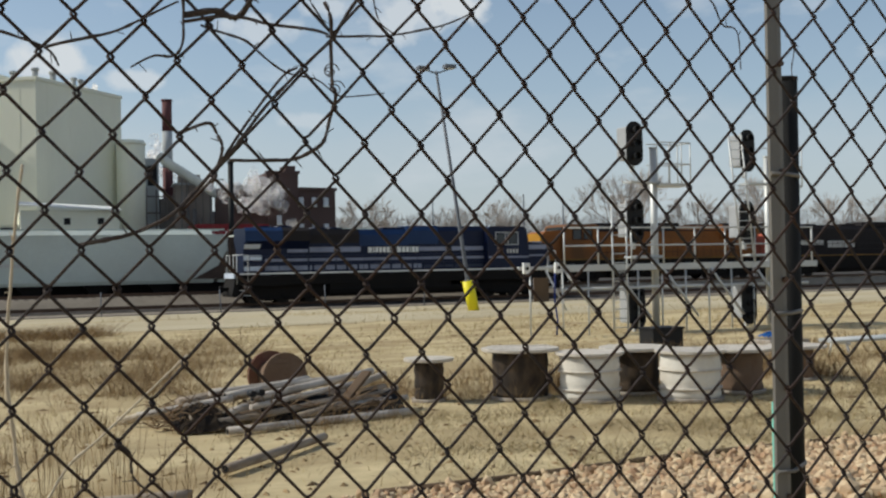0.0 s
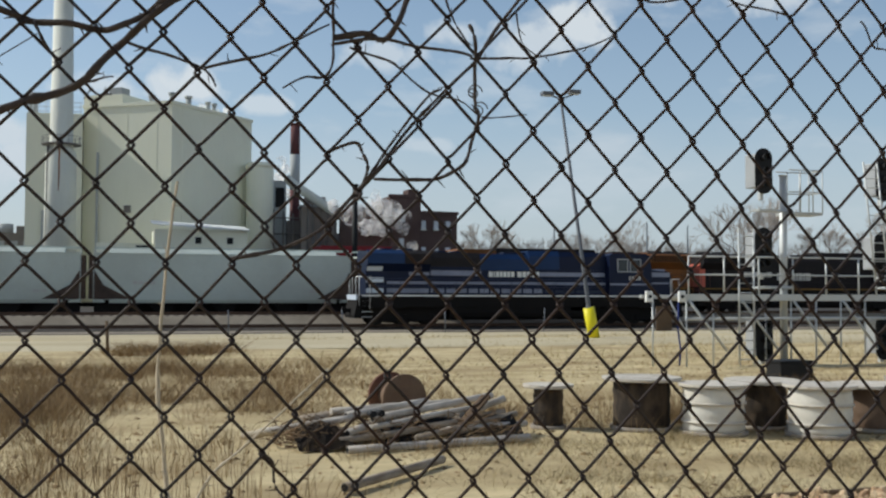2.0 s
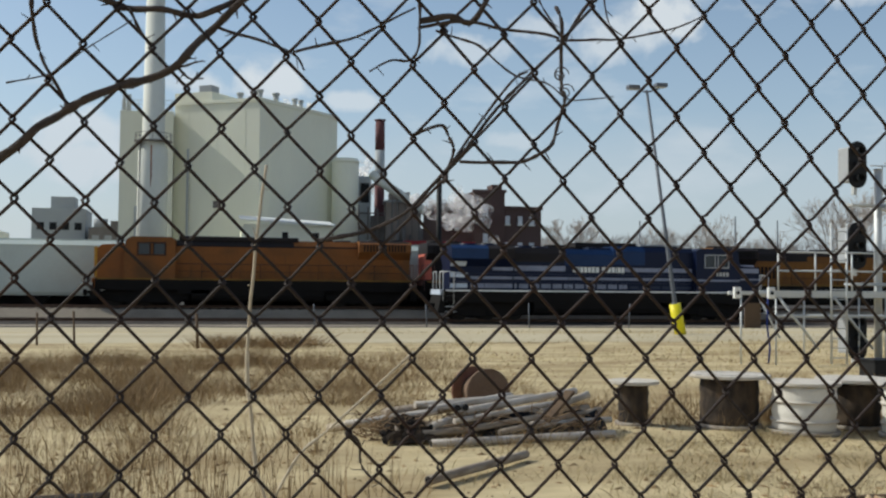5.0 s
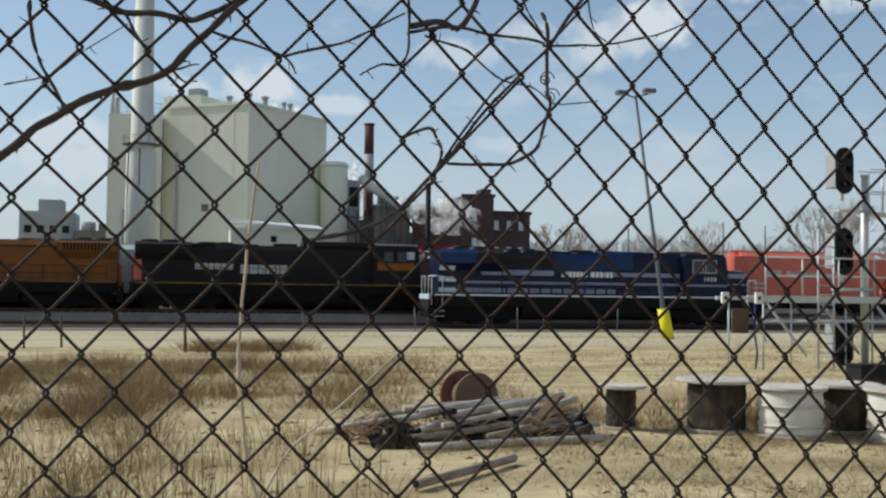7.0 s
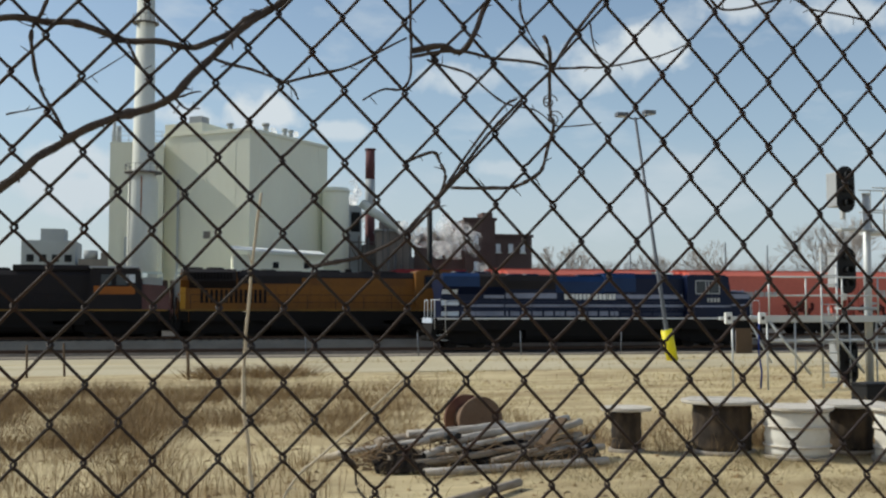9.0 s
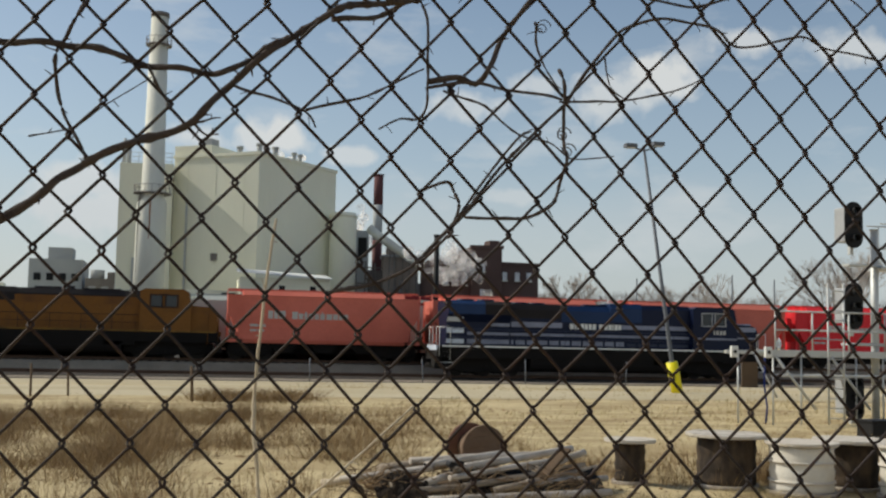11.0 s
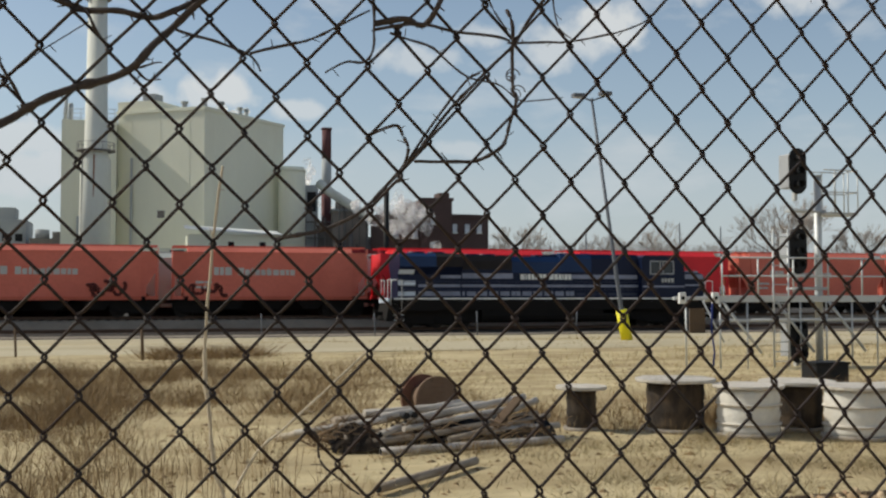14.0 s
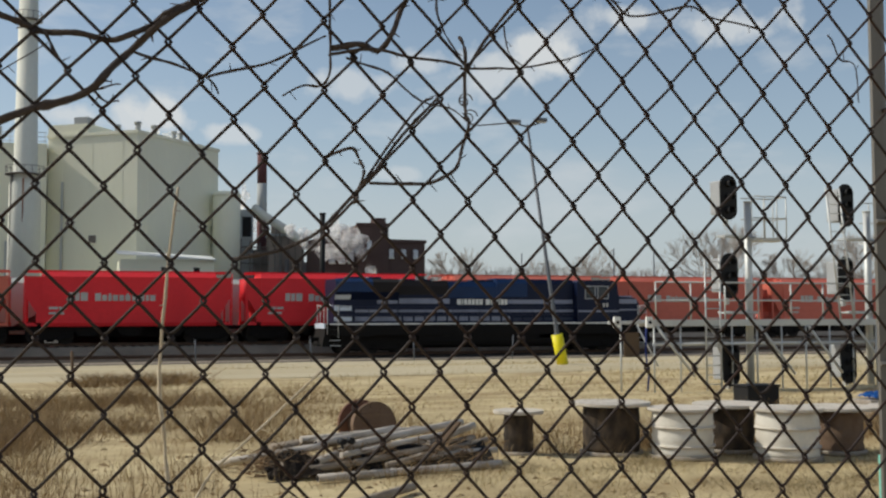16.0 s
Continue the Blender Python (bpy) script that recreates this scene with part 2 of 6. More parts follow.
M_SILL = mat("dull_yellow_sill", (0.24, 0.13, 0.025), 0.6, vary=0.4, scale=2, bump=0.05, dirt=(0.06, 0.04, 0.02), dirt_amount=0.9, dirt_scale=0.6)
M_SOOT = mat("sooty_grey_paint", (0.016, 0.0135, 0.0148), 0.75, vary=0.3, scale=1.2, bump=0.05, dirt=(0.026, 0.021, 0.018))
M_GLASS = mat("dark_cab_glass", (0.02, 0.025, 0.03), 0.1, vary=0.1, scale=1, bump=0)
M_RED = mat("bright_red_hopper", (0.78, 0.032, 0.042), 0.5, vary=0.15, scale=1, bump=0.04, dirt=(0.52, 0.024, 0.034), dirt_amount=0.5, dirt_scale=0.3)
M_FADED = mat("faded_red_hopper", (0.64, 0.17, 0.12), 0.65, vary=0.18, scale=1, bump=0.05, dirt=(0.49, 0.12, 0.082), dirt_amount=0.7, dirt_scale=0.3)
M_BROWN = mat("oxide_brown_hopper", (0.16, 0.05, 0.032), 0.7, vary=0.2, scale=1, bump=0.05, dirt=(0.07, 0.03, 0.025), dirt_amount=0.7, dirt_scale=0.3)
M_HGREY = mat("pale_grey_hopper", (0.54, 0.585, 0.53), 0.6, vary=0.1, scale=1, bump=0.04, dirt=(0.42, 0.44, 0.39), dirt_amount=0.7, dirt_scale=0.25)
M_LETTER = mat("faded_lettering", (0.5, 0.49, 0.46), 0.7, vary=0.25, scale=5, bump=0)
M_GRAFF = mat("red_spray_paint", (0.4, 0.03, 0.04), 0.6, vary=0.3, scale=4, bump=0)
M_CLAD = mat("beige_cladding", (0.86, 0.85, 0.69), 0.75, vary=0.05, scale=0.5, bump=0.05, dirt=(0.71, 0.69, 0.55), dirt_amount=0.8, dirt_scale=0.06, stretch=(1, 1, 0.25))
M_CLAD2 = mat("grey_cladding", (0.42, 0.44, 0.44), 0.75, vary=0.08, scale=0.5, bump=0.05, dirt=(0.3, 0.31, 0.31), dirt_amount=0.6, dirt_scale=0.08)
M_CONC = mat("stack_concrete", (0.70, 0.70, 0.62), 0.85, vary=0.1, scale=0.8, bump=0.1, dirt=(0.46, 0.45, 0.38), dirt_amount=0.7, dirt_scale=0.15, stretch=(1, 1, 0.3))
M_ROOFW = mat("white_roof_sheet", (0.8, 0.8, 0.77), 0.6, vary=0.08, scale=1, bump=0.03)
M_BRICK = mat("dark_brick", (0.105, 0.07, 0.062), 0.9, vary=0.35, scale=2, bump=0.3, dirt=(0.075, 0.048, 0.043), dirt_amount=0.6, dirt_scale=0.2)
M_STACKRED = mat("stack_dull_red", (0.13, 0.055, 0.055), 0.8, vary=0.2, scale=1, bump=0.1)
M_REDSHED = mat("red_shed", (0.30, 0.035, 0.04), 0.7, vary=0.15, scale=1, bump=0.05)
M_STEEL = mat("plant_steelwork", (0.2, 0.18, 0.165), 0.7, 0.2, vary=0.3, scale=1, bump=0.1)
M_MILL = mat("brown_beige_cladding", (0.36, 0.31, 0.265), 0.8, vary=0.15, scale=0.8, bump=0.08, dirt=(0.22, 0.18, 0.15), dirt_amount=0.7, dirt_scale=0.2, stretch=(1, 1, 0.3))
M_PANE = mat("far_pane", (0.62, 0.65, 0.68), 0.25, vary=0.2, scale=0.5, bump=0)
M_ALU = mat("galvanised_steel", (0.53, 0.54, 0.53), 0.5, 0.35, vary=0.12, scale=4, bump=0.05, dirt=(0.42, 0.43, 0.43))
M_SIGNAL = mat("matt_black", (0.012, 0.012, 0.013), 0.6, vary=0.3, scale=6, bump=0.03)
M_CASE = mat("grey_signal_case", (0.36, 0.37, 0.38), 0.55, 0.2, vary=0.2, scale=5, bump=0.05)
M_HIVIS = mat("yellow_sleeve", (0.75, 0.66, 0.02), 0.45, vary=0.1, scale=3, bump=0.03, dirt=(0.55, 0.45, 0.05))
M_POLE = mat("grey_lamp_pole", (0.13, 0.14, 0.16), 0.6, 0.2, vary=0.2, scale=5, bump=0.05)
M_WOOD = mat("weathered_wood", (0.36, 0.32, 0.27), 0.9, vary=0.3, scale=4, bump=0.5, dirt=(0.17, 0.13, 0.1), dirt_amount=0.6, dirt_scale=2, stretch=(1, 6, 6))
M_WOODTOP = mat("bleached_reel_wood", (0.58, 0.53, 0.46), 0.9, vary=0.2, scale=4, bump=0.4, dirt=(0.42, 0.37, 0.30), dirt_amount=0.6, dirt_scale=2, stretch=(1, 5, 1))
M_WRAP = mat("white_reel_wrap", (0.66, 0.63, 0.56), 0.6, vary=0.12, scale=3, bump=0.3, dirt=(0.46, 0.41, 0.33), dirt_amount=0.6, dirt_scale=1.5)
M_CABLE = mat("brown_black_coil", (0.03, 0.023, 0.018), 0.75, vary=0.5, scale=5, bump=0.6, dirt=(0.10, 0.07, 0.045), dirt_amount=0.9, dirt_scale=4.5, stretch=(1, 1, 0.5))
M_RUSTREEL = mat("rusty_reel_flange", (0.13, 0.055, 0.042), 0.85, vary=0.4, scale=4, bump=0.3, dirt=(0.2, 0.12, 0.07), dirt_amount=0.8, dirt_scale=1.6)
M_REELWOOD = mat("brown_reel_boards", (0.17, 0.115, 0.08), 0.9, vary=0.3, scale=4, bump=0.4, dirt=(0.12, 0.07, 0.045), dirt_amount=0.6, dirt_scale=2, stretch=(6, 1, 1))
M_PIPE = mat("grey_conduit", (0.52, 0.47, 0.41), 0.7, vary=0.25, scale=5, bump=0.2, dirt=(0.27, 0.225, 0.17), dirt_amount=0.7, dirt_scale=2)
M_LOG = mat("old_timber", (0.42, 0.35, 0.27), 0.95, vary=0.35, scale=5, bump=0.7, dirt=(0.2, 0.15, 0.105), dirt_amount=0.7, dirt_scale=2, stretch=(1, 5, 5))
M_BOARD = mat("brown_board", (0.12, 0.08, 0.05), 0.9, vary=0.25, scale=4, bump=0.4)
M_TARP = mat("blue_plastic", (0.03, 0.16, 0.5), 0.5, vary=0.2, scale=6, bump=0.2)
M_STRAP = mat("dark_blue_webbing", (0.02, 0.035, 0.16), 0.7, vary=0.2, scale=6, bump=0.2)
M_BARK = mat("bare_tree_bark", (0.19, 0.155, 0.125), 0.95, vary=0.3, scale=2, bump=0.2)
# paler than the bark: distance haze is put into the twig colour
M_TWIGS = island_mat("hazed_far_twigs", (0.36, 0.31, 0.265), (0.47, 0.41, 0.355))
M_RUST = mat("rusty_rail", (0.11, 0.07, 0.05), 0.7, 0.4, vary=0.3, scale=5, bump=0.2)
M_TIE = mat("creosoted_tie", (0.07, 0.055, 0.045), 0.95, vary=0.35, scale=4, bump=0.5, each=0.3)
M_STEAM = steam_mat()


# ---- mesh helpers ----
def box(bm, x0, x1, y0, y1, z0, z1, bevel=0.0):
    vs = [bm.verts.new((x, y, z)) for x in (x0, x1) for y in (y0, y1) for z in (z0, z1)]
    fs = [bm.faces.new([vs[i] for i in q]) for q in ((0, 1, 3, 2), (4, 6, 7, 5), (0, 4, 5, 1), (2, 3, 7, 6), (0, 2, 6, 4), (1, 5, 7, 3))]
    if bevel:
        bmesh.ops.bevel(bm, geom=list({e for f in fs for e in f.edges}), offset=bevel, segments=2, profile=0.6, affect="EDGES")
    return bm


def tube(bm, points, radii, n=8, caps=True):
    """A round bar through the points; radii: one for all or one for each."""
    pts = [Vector(p) for p in points]
    if not isinstance(radii, (list, tuple)):
        radii = [radii] * len(pts)
    rings = []
    for i, p in enumerate(pts):
        d = (pts[min(i + 1, len(pts) - 1)] - pts[max(i - 1, 0)]).normalized()
        up = Vector((0, 0, 1)) if abs(d.z) < 0.9 else Vector((0, 1, 0))
        a = d.cross(up).normalized()
        b = a.cross(d)
        rings.append([bm.verts.new(p + (a * math.cos(k * math.tau / n) + b * math.sin(k * math.tau / n)) * radii[i]) for k in range(n)])
    for r, s in zip(rings, rings[1:]):
        for k in range(n):
            bm.faces.new((r[k], r[(k + 1) % n], s[(k + 1) % n], s[k])).smooth = True
    if caps:
        bm.faces.new(rings[0])
        bm.faces.new(rings[-1][::-1])
    return bm


def prism(bm, outline, z0, z1):
    """A flat plan (x, y) drawn up from z0 to z1."""
    lo, hi = [bm.verts.new((x, y, z0)) for x, y in outline], [bm.verts.new((x, y, z1)) for x, y in outline]
    bm.faces.new(lo[::-1])
    bm.faces.new(hi)
    for i in range(len(lo)):
        j = (i + 1) % len(lo)
        bm.faces.new((lo[i], lo[j], hi[j], hi[i]))
    return bm


def profile(bm, outline, y0, y1):
    """A side view (x, z) drawn across from y0 to y1."""
    a, b = [bm.verts.new((x, y0, z)) for x, z in outline], [bm.verts.new((x, y1, z)) for x, z in outline]
    bm.faces.new(a)
    bm.faces.new(b[::-1])
    for i in range(len(a)):
        j = (i + 1) % len(a)
        bm.faces.new((a[j], a[i], b[i], b[j]))
    return bm


def section(bm, outline, x0, x1):
    """A cross-section (y, z) drawn along from x0 to x1."""
    a, b = [bm.verts.new((x0, y, z)) for y, z in outline], [bm.verts.new((x1, y, z)) for y, z in outline]
    bm.faces.new(a)
    bm.faces.new(b[::-1])
    for i in range(len(a)):
        j = (i + 1) % len(a)
        bm.faces.new((a[j], a[i], b[i], b[j]))
    return bm


def part(name, bm, material=None, parent=None, label="", m=None):
    if isinstance(bm, bmesh.types.BMesh):
        bmesh.ops.recalc_face_normals(bm, faces=bm.faces[:])
        me = bpy.data.meshes.new(name)
        bm.to_mesh(me)
        bm.free()
        me.materials.append(material)
    else:
        me = bm
    ob = new(name, me)
    ob.parent = parent
    if m is not None:
        ob.matrix_basis = m
    if label:
        ob["label"] = label
    return ob


def B():
    return bmesh.new()


def base(name, m, label, category, group="", kind=""):
    ob = new(name)
    ob.matrix_basis = m
    return tagged(ob, label, category, group, kind)


def mesh_of(name, verts, faces, material, smooth=False):
    me = bpy.data.meshes.new(name)
    me.from_pydata(verts, [], faces)
    me.materials.append(material)
    if smooth:
        me.polygons.foreach_set("use_smooth", [True] * len(me.polygons))
    me.update()
    return me


# ---- ground ----
def lie(x, y):
    """The height of the land: a low bank along the fence, then the flat yard."""
    k = min(1.0, max(0.0, (10.8 - y) / 6.5))
    k = k * k * (3 - 2 * k)
    away = min(1.0, max(0.0, (x - 0.2 + 0.35 * (9 - y)) / 2.5))
    rough = 0.05 * noise.noise(Vector((x * 0.35, y * 0.35, 0))) + 0.02 * noise.noise(Vector((x * 1.3, y * 1.3, 3)))
    return 0.95 * k * (0.35 + 0.65 * away) + rough * (1 if y < 46 else 0.3) - 0.03


def ground():
    xs = sorted({*np.linspace(-25, 45, 141).round(2), *np.geomspace(45, 1800, 14).round(1), *(-np.geomspace(25, 1800, 14)).round(1)})
    ys = sorted({*np.linspace(-10, 60, 141).round(2), *np.geomspace(60, 2500, 16).round(1), *(-np.geomspace(10, 300, 6)).round(1)})
    vs = [(x, y, lie(x, y) if -30 < x < 60 and y < 62 else -0.03) for y in ys for x in xs]
    n = len(xs)
    fs = [(j * n + i, j * n + i + 1, (j + 1) * n + i + 1, (j + 1) * n + i) for j in range(len(ys) - 1) for i in range(n - 1)]
    tagged(part("ground", mesh_of("ground", vs, fs, M_EARTH, True), None), "dry tan earth yard with worn straw-coloured grass", "ground", kind="structure")


ground()


def strip(name, y0, y1, z, material, label, category, wobble=0.6):
    xs = np.linspace(-160, 260, 211)
    vs = []
    for x in xs:
        vs += [(x, y0 + wobble * noise.noise(Vector((x * 0.15, 0, 1))), z - 0.06), (x, y0 + 0.5 + wobble * noise.noise(Vector((x * 0.15, 0, 1))), z),
               (x, y1 - 0.5 + wobble * noise.noise(Vector((x * 0.12, 5, 1))), z), (x, y1 + wobble * noise.noise(Vector((x * 0.12, 5, 1))), z - 0.06)]
    fs = [(4 * i + k, 4 * i + 4 + k, 4 * i + 5 + k, 4 * i + 1 + k) for i in range(len(xs) - 1) for k in range(3)]
    tagged(part(name, mesh_of(name, vs, fs, material, True), None), label, category, kind="structure")


strip("road", 44.5, 52.5, 0.03, M_ROAD, "pale dusty gravel service road beside the tracks", "road")
strip("road", 54.0, 58.9, 0.03, M_ROAD, "pale dusty gravel strip beside the ballast", "road", 0.3)
strip("cinder_strip", 58.95, 60.1, 0.035, M_BALLAST, "thin dark cinder strip along the road", "ballast", 0.12)
strip("gravel_strip", 60.2, 62.7, 0.04, M_LIGHTBALLAST, "pale gravel strip at the foot of the ballast", "ballast", 0.15)


def track(y, rise=0.0, bed=None):
    """Ballast bed, ties and two rails along x."""
    bm = B()
    section(bm, [(y - 2.6 - rise * 0.6, -0.1), (y - 1.6, 0.24 + rise), (y + 1.6, 0.24 + rise), (y + 2.6 + rise * 0.6, -0.1)], -150, 230)
    tagged(part("ballast_bed", bm, bed or M_BALLAST), "grey crushed-stone ballast bed under the rails", "ballast", kind="structure")
    rails = base("railway_track", pose(0, 0, rise), "rusty steel rails on creosoted wooden ties", "railway track", kind="structure")
    for s in (-0.72, 0.72):
        bm = B()
        section(bm, [(y + s - 0.07, 0.30), (y + s - 0.02, 0.33), (y + s - 0.035, 0.42), (y + s - 0.035, 0.45), (y + s + 0.035, 0.45), (y + s + 0.035, 0.42), (y + s + 0.02, 0.33), (y + s + 0.07, 0.30)], -150, 230)
        part("rail", bm, M_RUST, rails)
    tie = box(B(), -0.11, 0.11, -1.3, 1.3, 0, 0.09)
    me = bpy.data.meshes.new("tie")
    tie.to_mesh(me)
    tie.free()
    me.materials.append(M_TIE)
    for i in range(110):
        part("tie", me, M_TIE, rails, m=pose(-16 + i * 0.56, y, 0.16, 0, 0, random.uniform(-1, 1)))


RAIL = 0.45
Y_NEAR, Y_MOVE, Y_FAR = 65.0, 70.0, 74.6
# real ballast between the tracks; the rest is darkened ground standing for under-train shade
strip("ballast_shade_floor", 62.9, 230.0, 0.05, M_BALLAST, "ballast floor between the tracks, run on dark behind them for the shade under the trains", "ballast", 0.3)
for y in (Y_NEAR, Y_MOVE, Y_FAR):
    track(y, 0.5 if y == Y_MOVE else -0.15 if y == Y_NEAR else 0.0, M_LIGHTBALLAST if y == Y_MOVE else None)


# ---- rolling stock ----
def bars(parent, x, y, z, widths, h, material, name="lettering", label="", gap=0.08, facing=-1, m=None):
    """Writing that stands as plain bars on the side at y."""
    bm = B()
    for w in widths:
        if w > 0:
            box(bm, x, x + w, y + facing * 0.012, y - facing * 0.01, z, z + h)
            x += w + gap
        else:
            x -= w
    return tagged(part(name, bm, material, parent, label), kind="stuff")


def wheelset(parent, x):
    bm = B()
    for s in (-0.78, 0.66):
        tube(bm, [(x, s, 0.5), (x, s + 0.12, 0.5)], 0.5, 20)
        tube(bm, [(x, s - 0.02, 0.5), (x, s + 0.0, 0.5)], 0.22, 12)
    tube(bm, [(x, -0.8, 0.5), (x, 0.8, 0.5)], 0.09, 8)
    return part("wheelset", bm, M_WHEEL, parent)


def truck(parent, x, axles, half):
    bm = B()
    for s in (-1.12, 1.0):
        profile(bm, [(x - half, 0.5), (x - half, 0.95), (x - half * 0.8, 1.15), (x + half * 0.8, 1.15), (x + half, 0.95), (x + half, 0.5), (x + half * 0.6, 0.26), (x - half * 0.6, 0.26)], s, s + 0.14)
        for a in axles:
            box(bm, x + a - 0.18, x + a + 0.18, s - 0.06, s + 0.2, 0.36, 0.66, 0.03)
    box(bm, x - 0.3, x + 0.3, -1, 1, 0.7, 1.05)
    # black blocks added between the axles to fill the gap with dark
    for a, b in zip(axles, axles[1:]):
        box(bm, x + (a + b) / 2 - 0.2, x + (a + b) / 2 + 0.2, -0.9, 0.9, 0.16, 0.8)
    t = part("truck", bm, M_BLACK, parent)
    for a in axles:
        wheelset(t, x + a)


def locomotive(m, cab, hood, low, roof, nose, label, stripes=(), grille=None, half=10.35, letters=(), sill=None, number=True, nose_top=3.45, panel=(-6.2, -2.2)):
    """A six-axle road engine; its cab is at its +x end."""
    g = base("locomotive", m, label, "locomotive", "engines")
    f = max(0.0, half - 10.35)
    part("underframe", profile(B(), [(-half + 0.25, 1.1), (-half + 0.25, 1.85), (half - 0.25, 1.85), (half - 0.25, 1.1), (half - 2.8, 1.05), (half - 3.2, 1.12), (-half + 3.2, 1.12), (-half + 2.8, 1.05)], -1.5, 1.5), M_BLACK, g)
    part("sill_stripe", box(box(B(), -half + 0.3, half - 0.3, -1.52, -1.5, 1.77, 1.86), -half + 0.3, half - 0.3, 1.5, 1.52, 1.77, 1.86), sill or M_ROOFW, g)
    # black plate added along the middle so the gap reads as underbody shade
    part("shade_plate", box(B(), -half + 0.8, half - 0.8, -0.3, 0.3, 0.3, 1.3), M_BLACK, g)
    part("fuel_tank", section(B(), [(-1.35, 0.5), (-1.45, 0.75), (-1.45, 1.46), (1.45, 1.46), (1.45, 0.75), (1.35, 0.5), (1.1, 0.35), (-1.1, 0.35)], -half + 5.9, half - 5.9), M_BLACK, g)
    for x in (-half + 3.1, half - 3.1):
        truck(g, x, (-1.75, 0, 1.75), 2.65)
    for s in (-1.45, 1.05):
        part("air_reservoir", tube(B(), [(-4.6, s + 0.2, 1.15), (-3.0, s + 0.2, 1.15)], 0.22, 14), M_BLACK, g)
        part("battery_box", box(B(), 3.0, 4.9, s, s + 0.4, 0.85, 1.45, 0.03), M_BLACK, g)
    # long hood with bevelled roof edge, flared radiator at the tail
    hd = section(B(), [(-0.98, 1.86), (-0.98, 4.1), (-0.75, 4.42), (0.75, 4.42), (0.98, 4.1), (0.98, 1.86)], -6.3, 5.1 + f)
    hood_ob = part("long_hood", hd, hood, g)
    upper = B()
    section(upper, [(-1.0, 3.62), (-1.0, 4.15), (-0.78, 4.5), (0.78, 4.5), (1.0, 4.15), (1.0, 3.62)], *panel)
    part("hood_panel", upper, low, hood_ob, "dark upper hood panel")
    rad = section(B(), [(-1.0, 1.86), (-1.0, 3.3), (-1.5, 3.8), (-1.5, 4.35), (-1.2, 4.55), (1.2, 4.55), (1.5, 4.35), (1.5, 3.8), (1.0, 3.3), (1.0, 1.86)], -9.7 - f, -6.3)
    rad_ob = part("radiator_section", rad, hood, g)
    fl = B()
    for k in range(14):
        for s in (-1, 1):
            box(fl, -9.3 - f + k * 0.2, -9.2 - f + k * 0.2, s * 1.5 - 0.02, s * 1.5 + 0.02, 3.84, 4.3)
    tagged(part("radiator_louvres", fl, M_BLACK, rad_ob), kind="stuff")
    for x, z in ((-8.9, 4.53), (-7.6, 4.53), (-5.4, 4.42), (-4.3, 4.42)):
        part("roof_fan", tube(B(), [(x, 0, z), (x, 0, z + 0.19)], 0.54, 20), roof, rad_ob)
    if roof is not hood:
        part("roof_cap", section(B(), [(-1.01, 4.02), (-1.0, 4.12), (-0.77, 4.46), (0.77, 4.46), (1.0, 4.12), (1.01, 4.02)], -6.25, 5.05 + f), roof, hood_ob)
        part("radiator_cap", section(B(), [(-1.52, 4.3), (-1.21, 4.58), (1.21, 4.58), (1.52, 4.3)], -9.6 - f, -6.35), roof, rad_ob)
    part("exhaust_silencer", box(B(), -1.2, 0.3, -0.45, 0.45, 4.42, 4.6, 0.05), roof, hood_ob)
    part("roof_hatch", box(B(), 1.6, 3.9, -0.8, 0.8, 4.42, 4.54, 0.06), roof, hood_ob)
    part("exhaust_stack", box(B(), 0.7, 1.1, -0.2, 0.2, 4.42, 4.68, 0.03), roof, hood_ob)
    door = bpy.data.meshes.new("access_door")
    dr = box(B(), 0, 0.64, -0.012, 0.012, 1.98, 3.5, 0.0)
    dr.to_mesh(door)
    dr.free()
    door.materials.append(hood)
    for k in range(15):
        for s in (-1, 1):
            part("access_door", door, hood, hood_ob, m=pose(-6.0 + k * 0.73, s * 0.985, 0))
    if grille:
        gr = B()
        for k in range(14):
            box(gr, grille + k * 0.3, grille + k * 0.3 + 0.17, -1.03, -0.99, 2.3, 3.2)
        part("intake_grille", gr, M_BLACK, hood_ob)
    # cab and short nose
    cb = profile(B(), [(x + f, z) for x, z in ((5.1, 1.86), (5.1, 4.45), (5.35, 4.6), (7.7, 4.6), (8.0, 4.42), (8.15, 3.45), (8.15, 1.86))], -1.5, 1.5)
    cab_ob = part("cab", cb, cab, g)
    for s in (-1, 1):
        for x in (5.75, 6.65):
            part("side_window", box(B(), x + f, x + f + 0.62, s * 1.5 - 0.012, s * 1.5 + 0.012, 3.45, 4.15), M_GLASS, cab_ob, "dark cab side glass")
    for s in (-1, 1):
        wf = B()
        for x in (5.66, 6.36, 6.56, 7.3):
            box(wf, x + f, x + f + 0.07, s * 1.5 - 0.03, s * 1.5 + 0.03, 3.4, 4.2)
        box(wf, 5.66 + f, 7.37 + f, s * 1.5 - 0.03, s * 1.5 + 0.03, 3.36, 3.43)
        box(wf, 5.66 + f, 7.37 + f, s * 1.5 - 0.03, s * 1.5 + 0.03, 4.17, 4.24)
        part("window_frame", wf, M_CASE if sill is None else roof, cab_ob)
    part("windscreen", profile(B(), [(8.02 + f, 4.4), (8.17 + f, 3.5), (8.2 + f, 3.5), (8.05 + f, 4.4)], -1.2, 1.2), M_GLASS, cab_ob)
    part("nose", profile(B(), [(8.15 + f, 1.86), (8.15 + f, nose_top + 0.1), (9.45 + f, nose_top), (9.75 + f, nose_top - 0.3), (9.8 + f, 1.86)], -1.2, 1.2), nose, g)
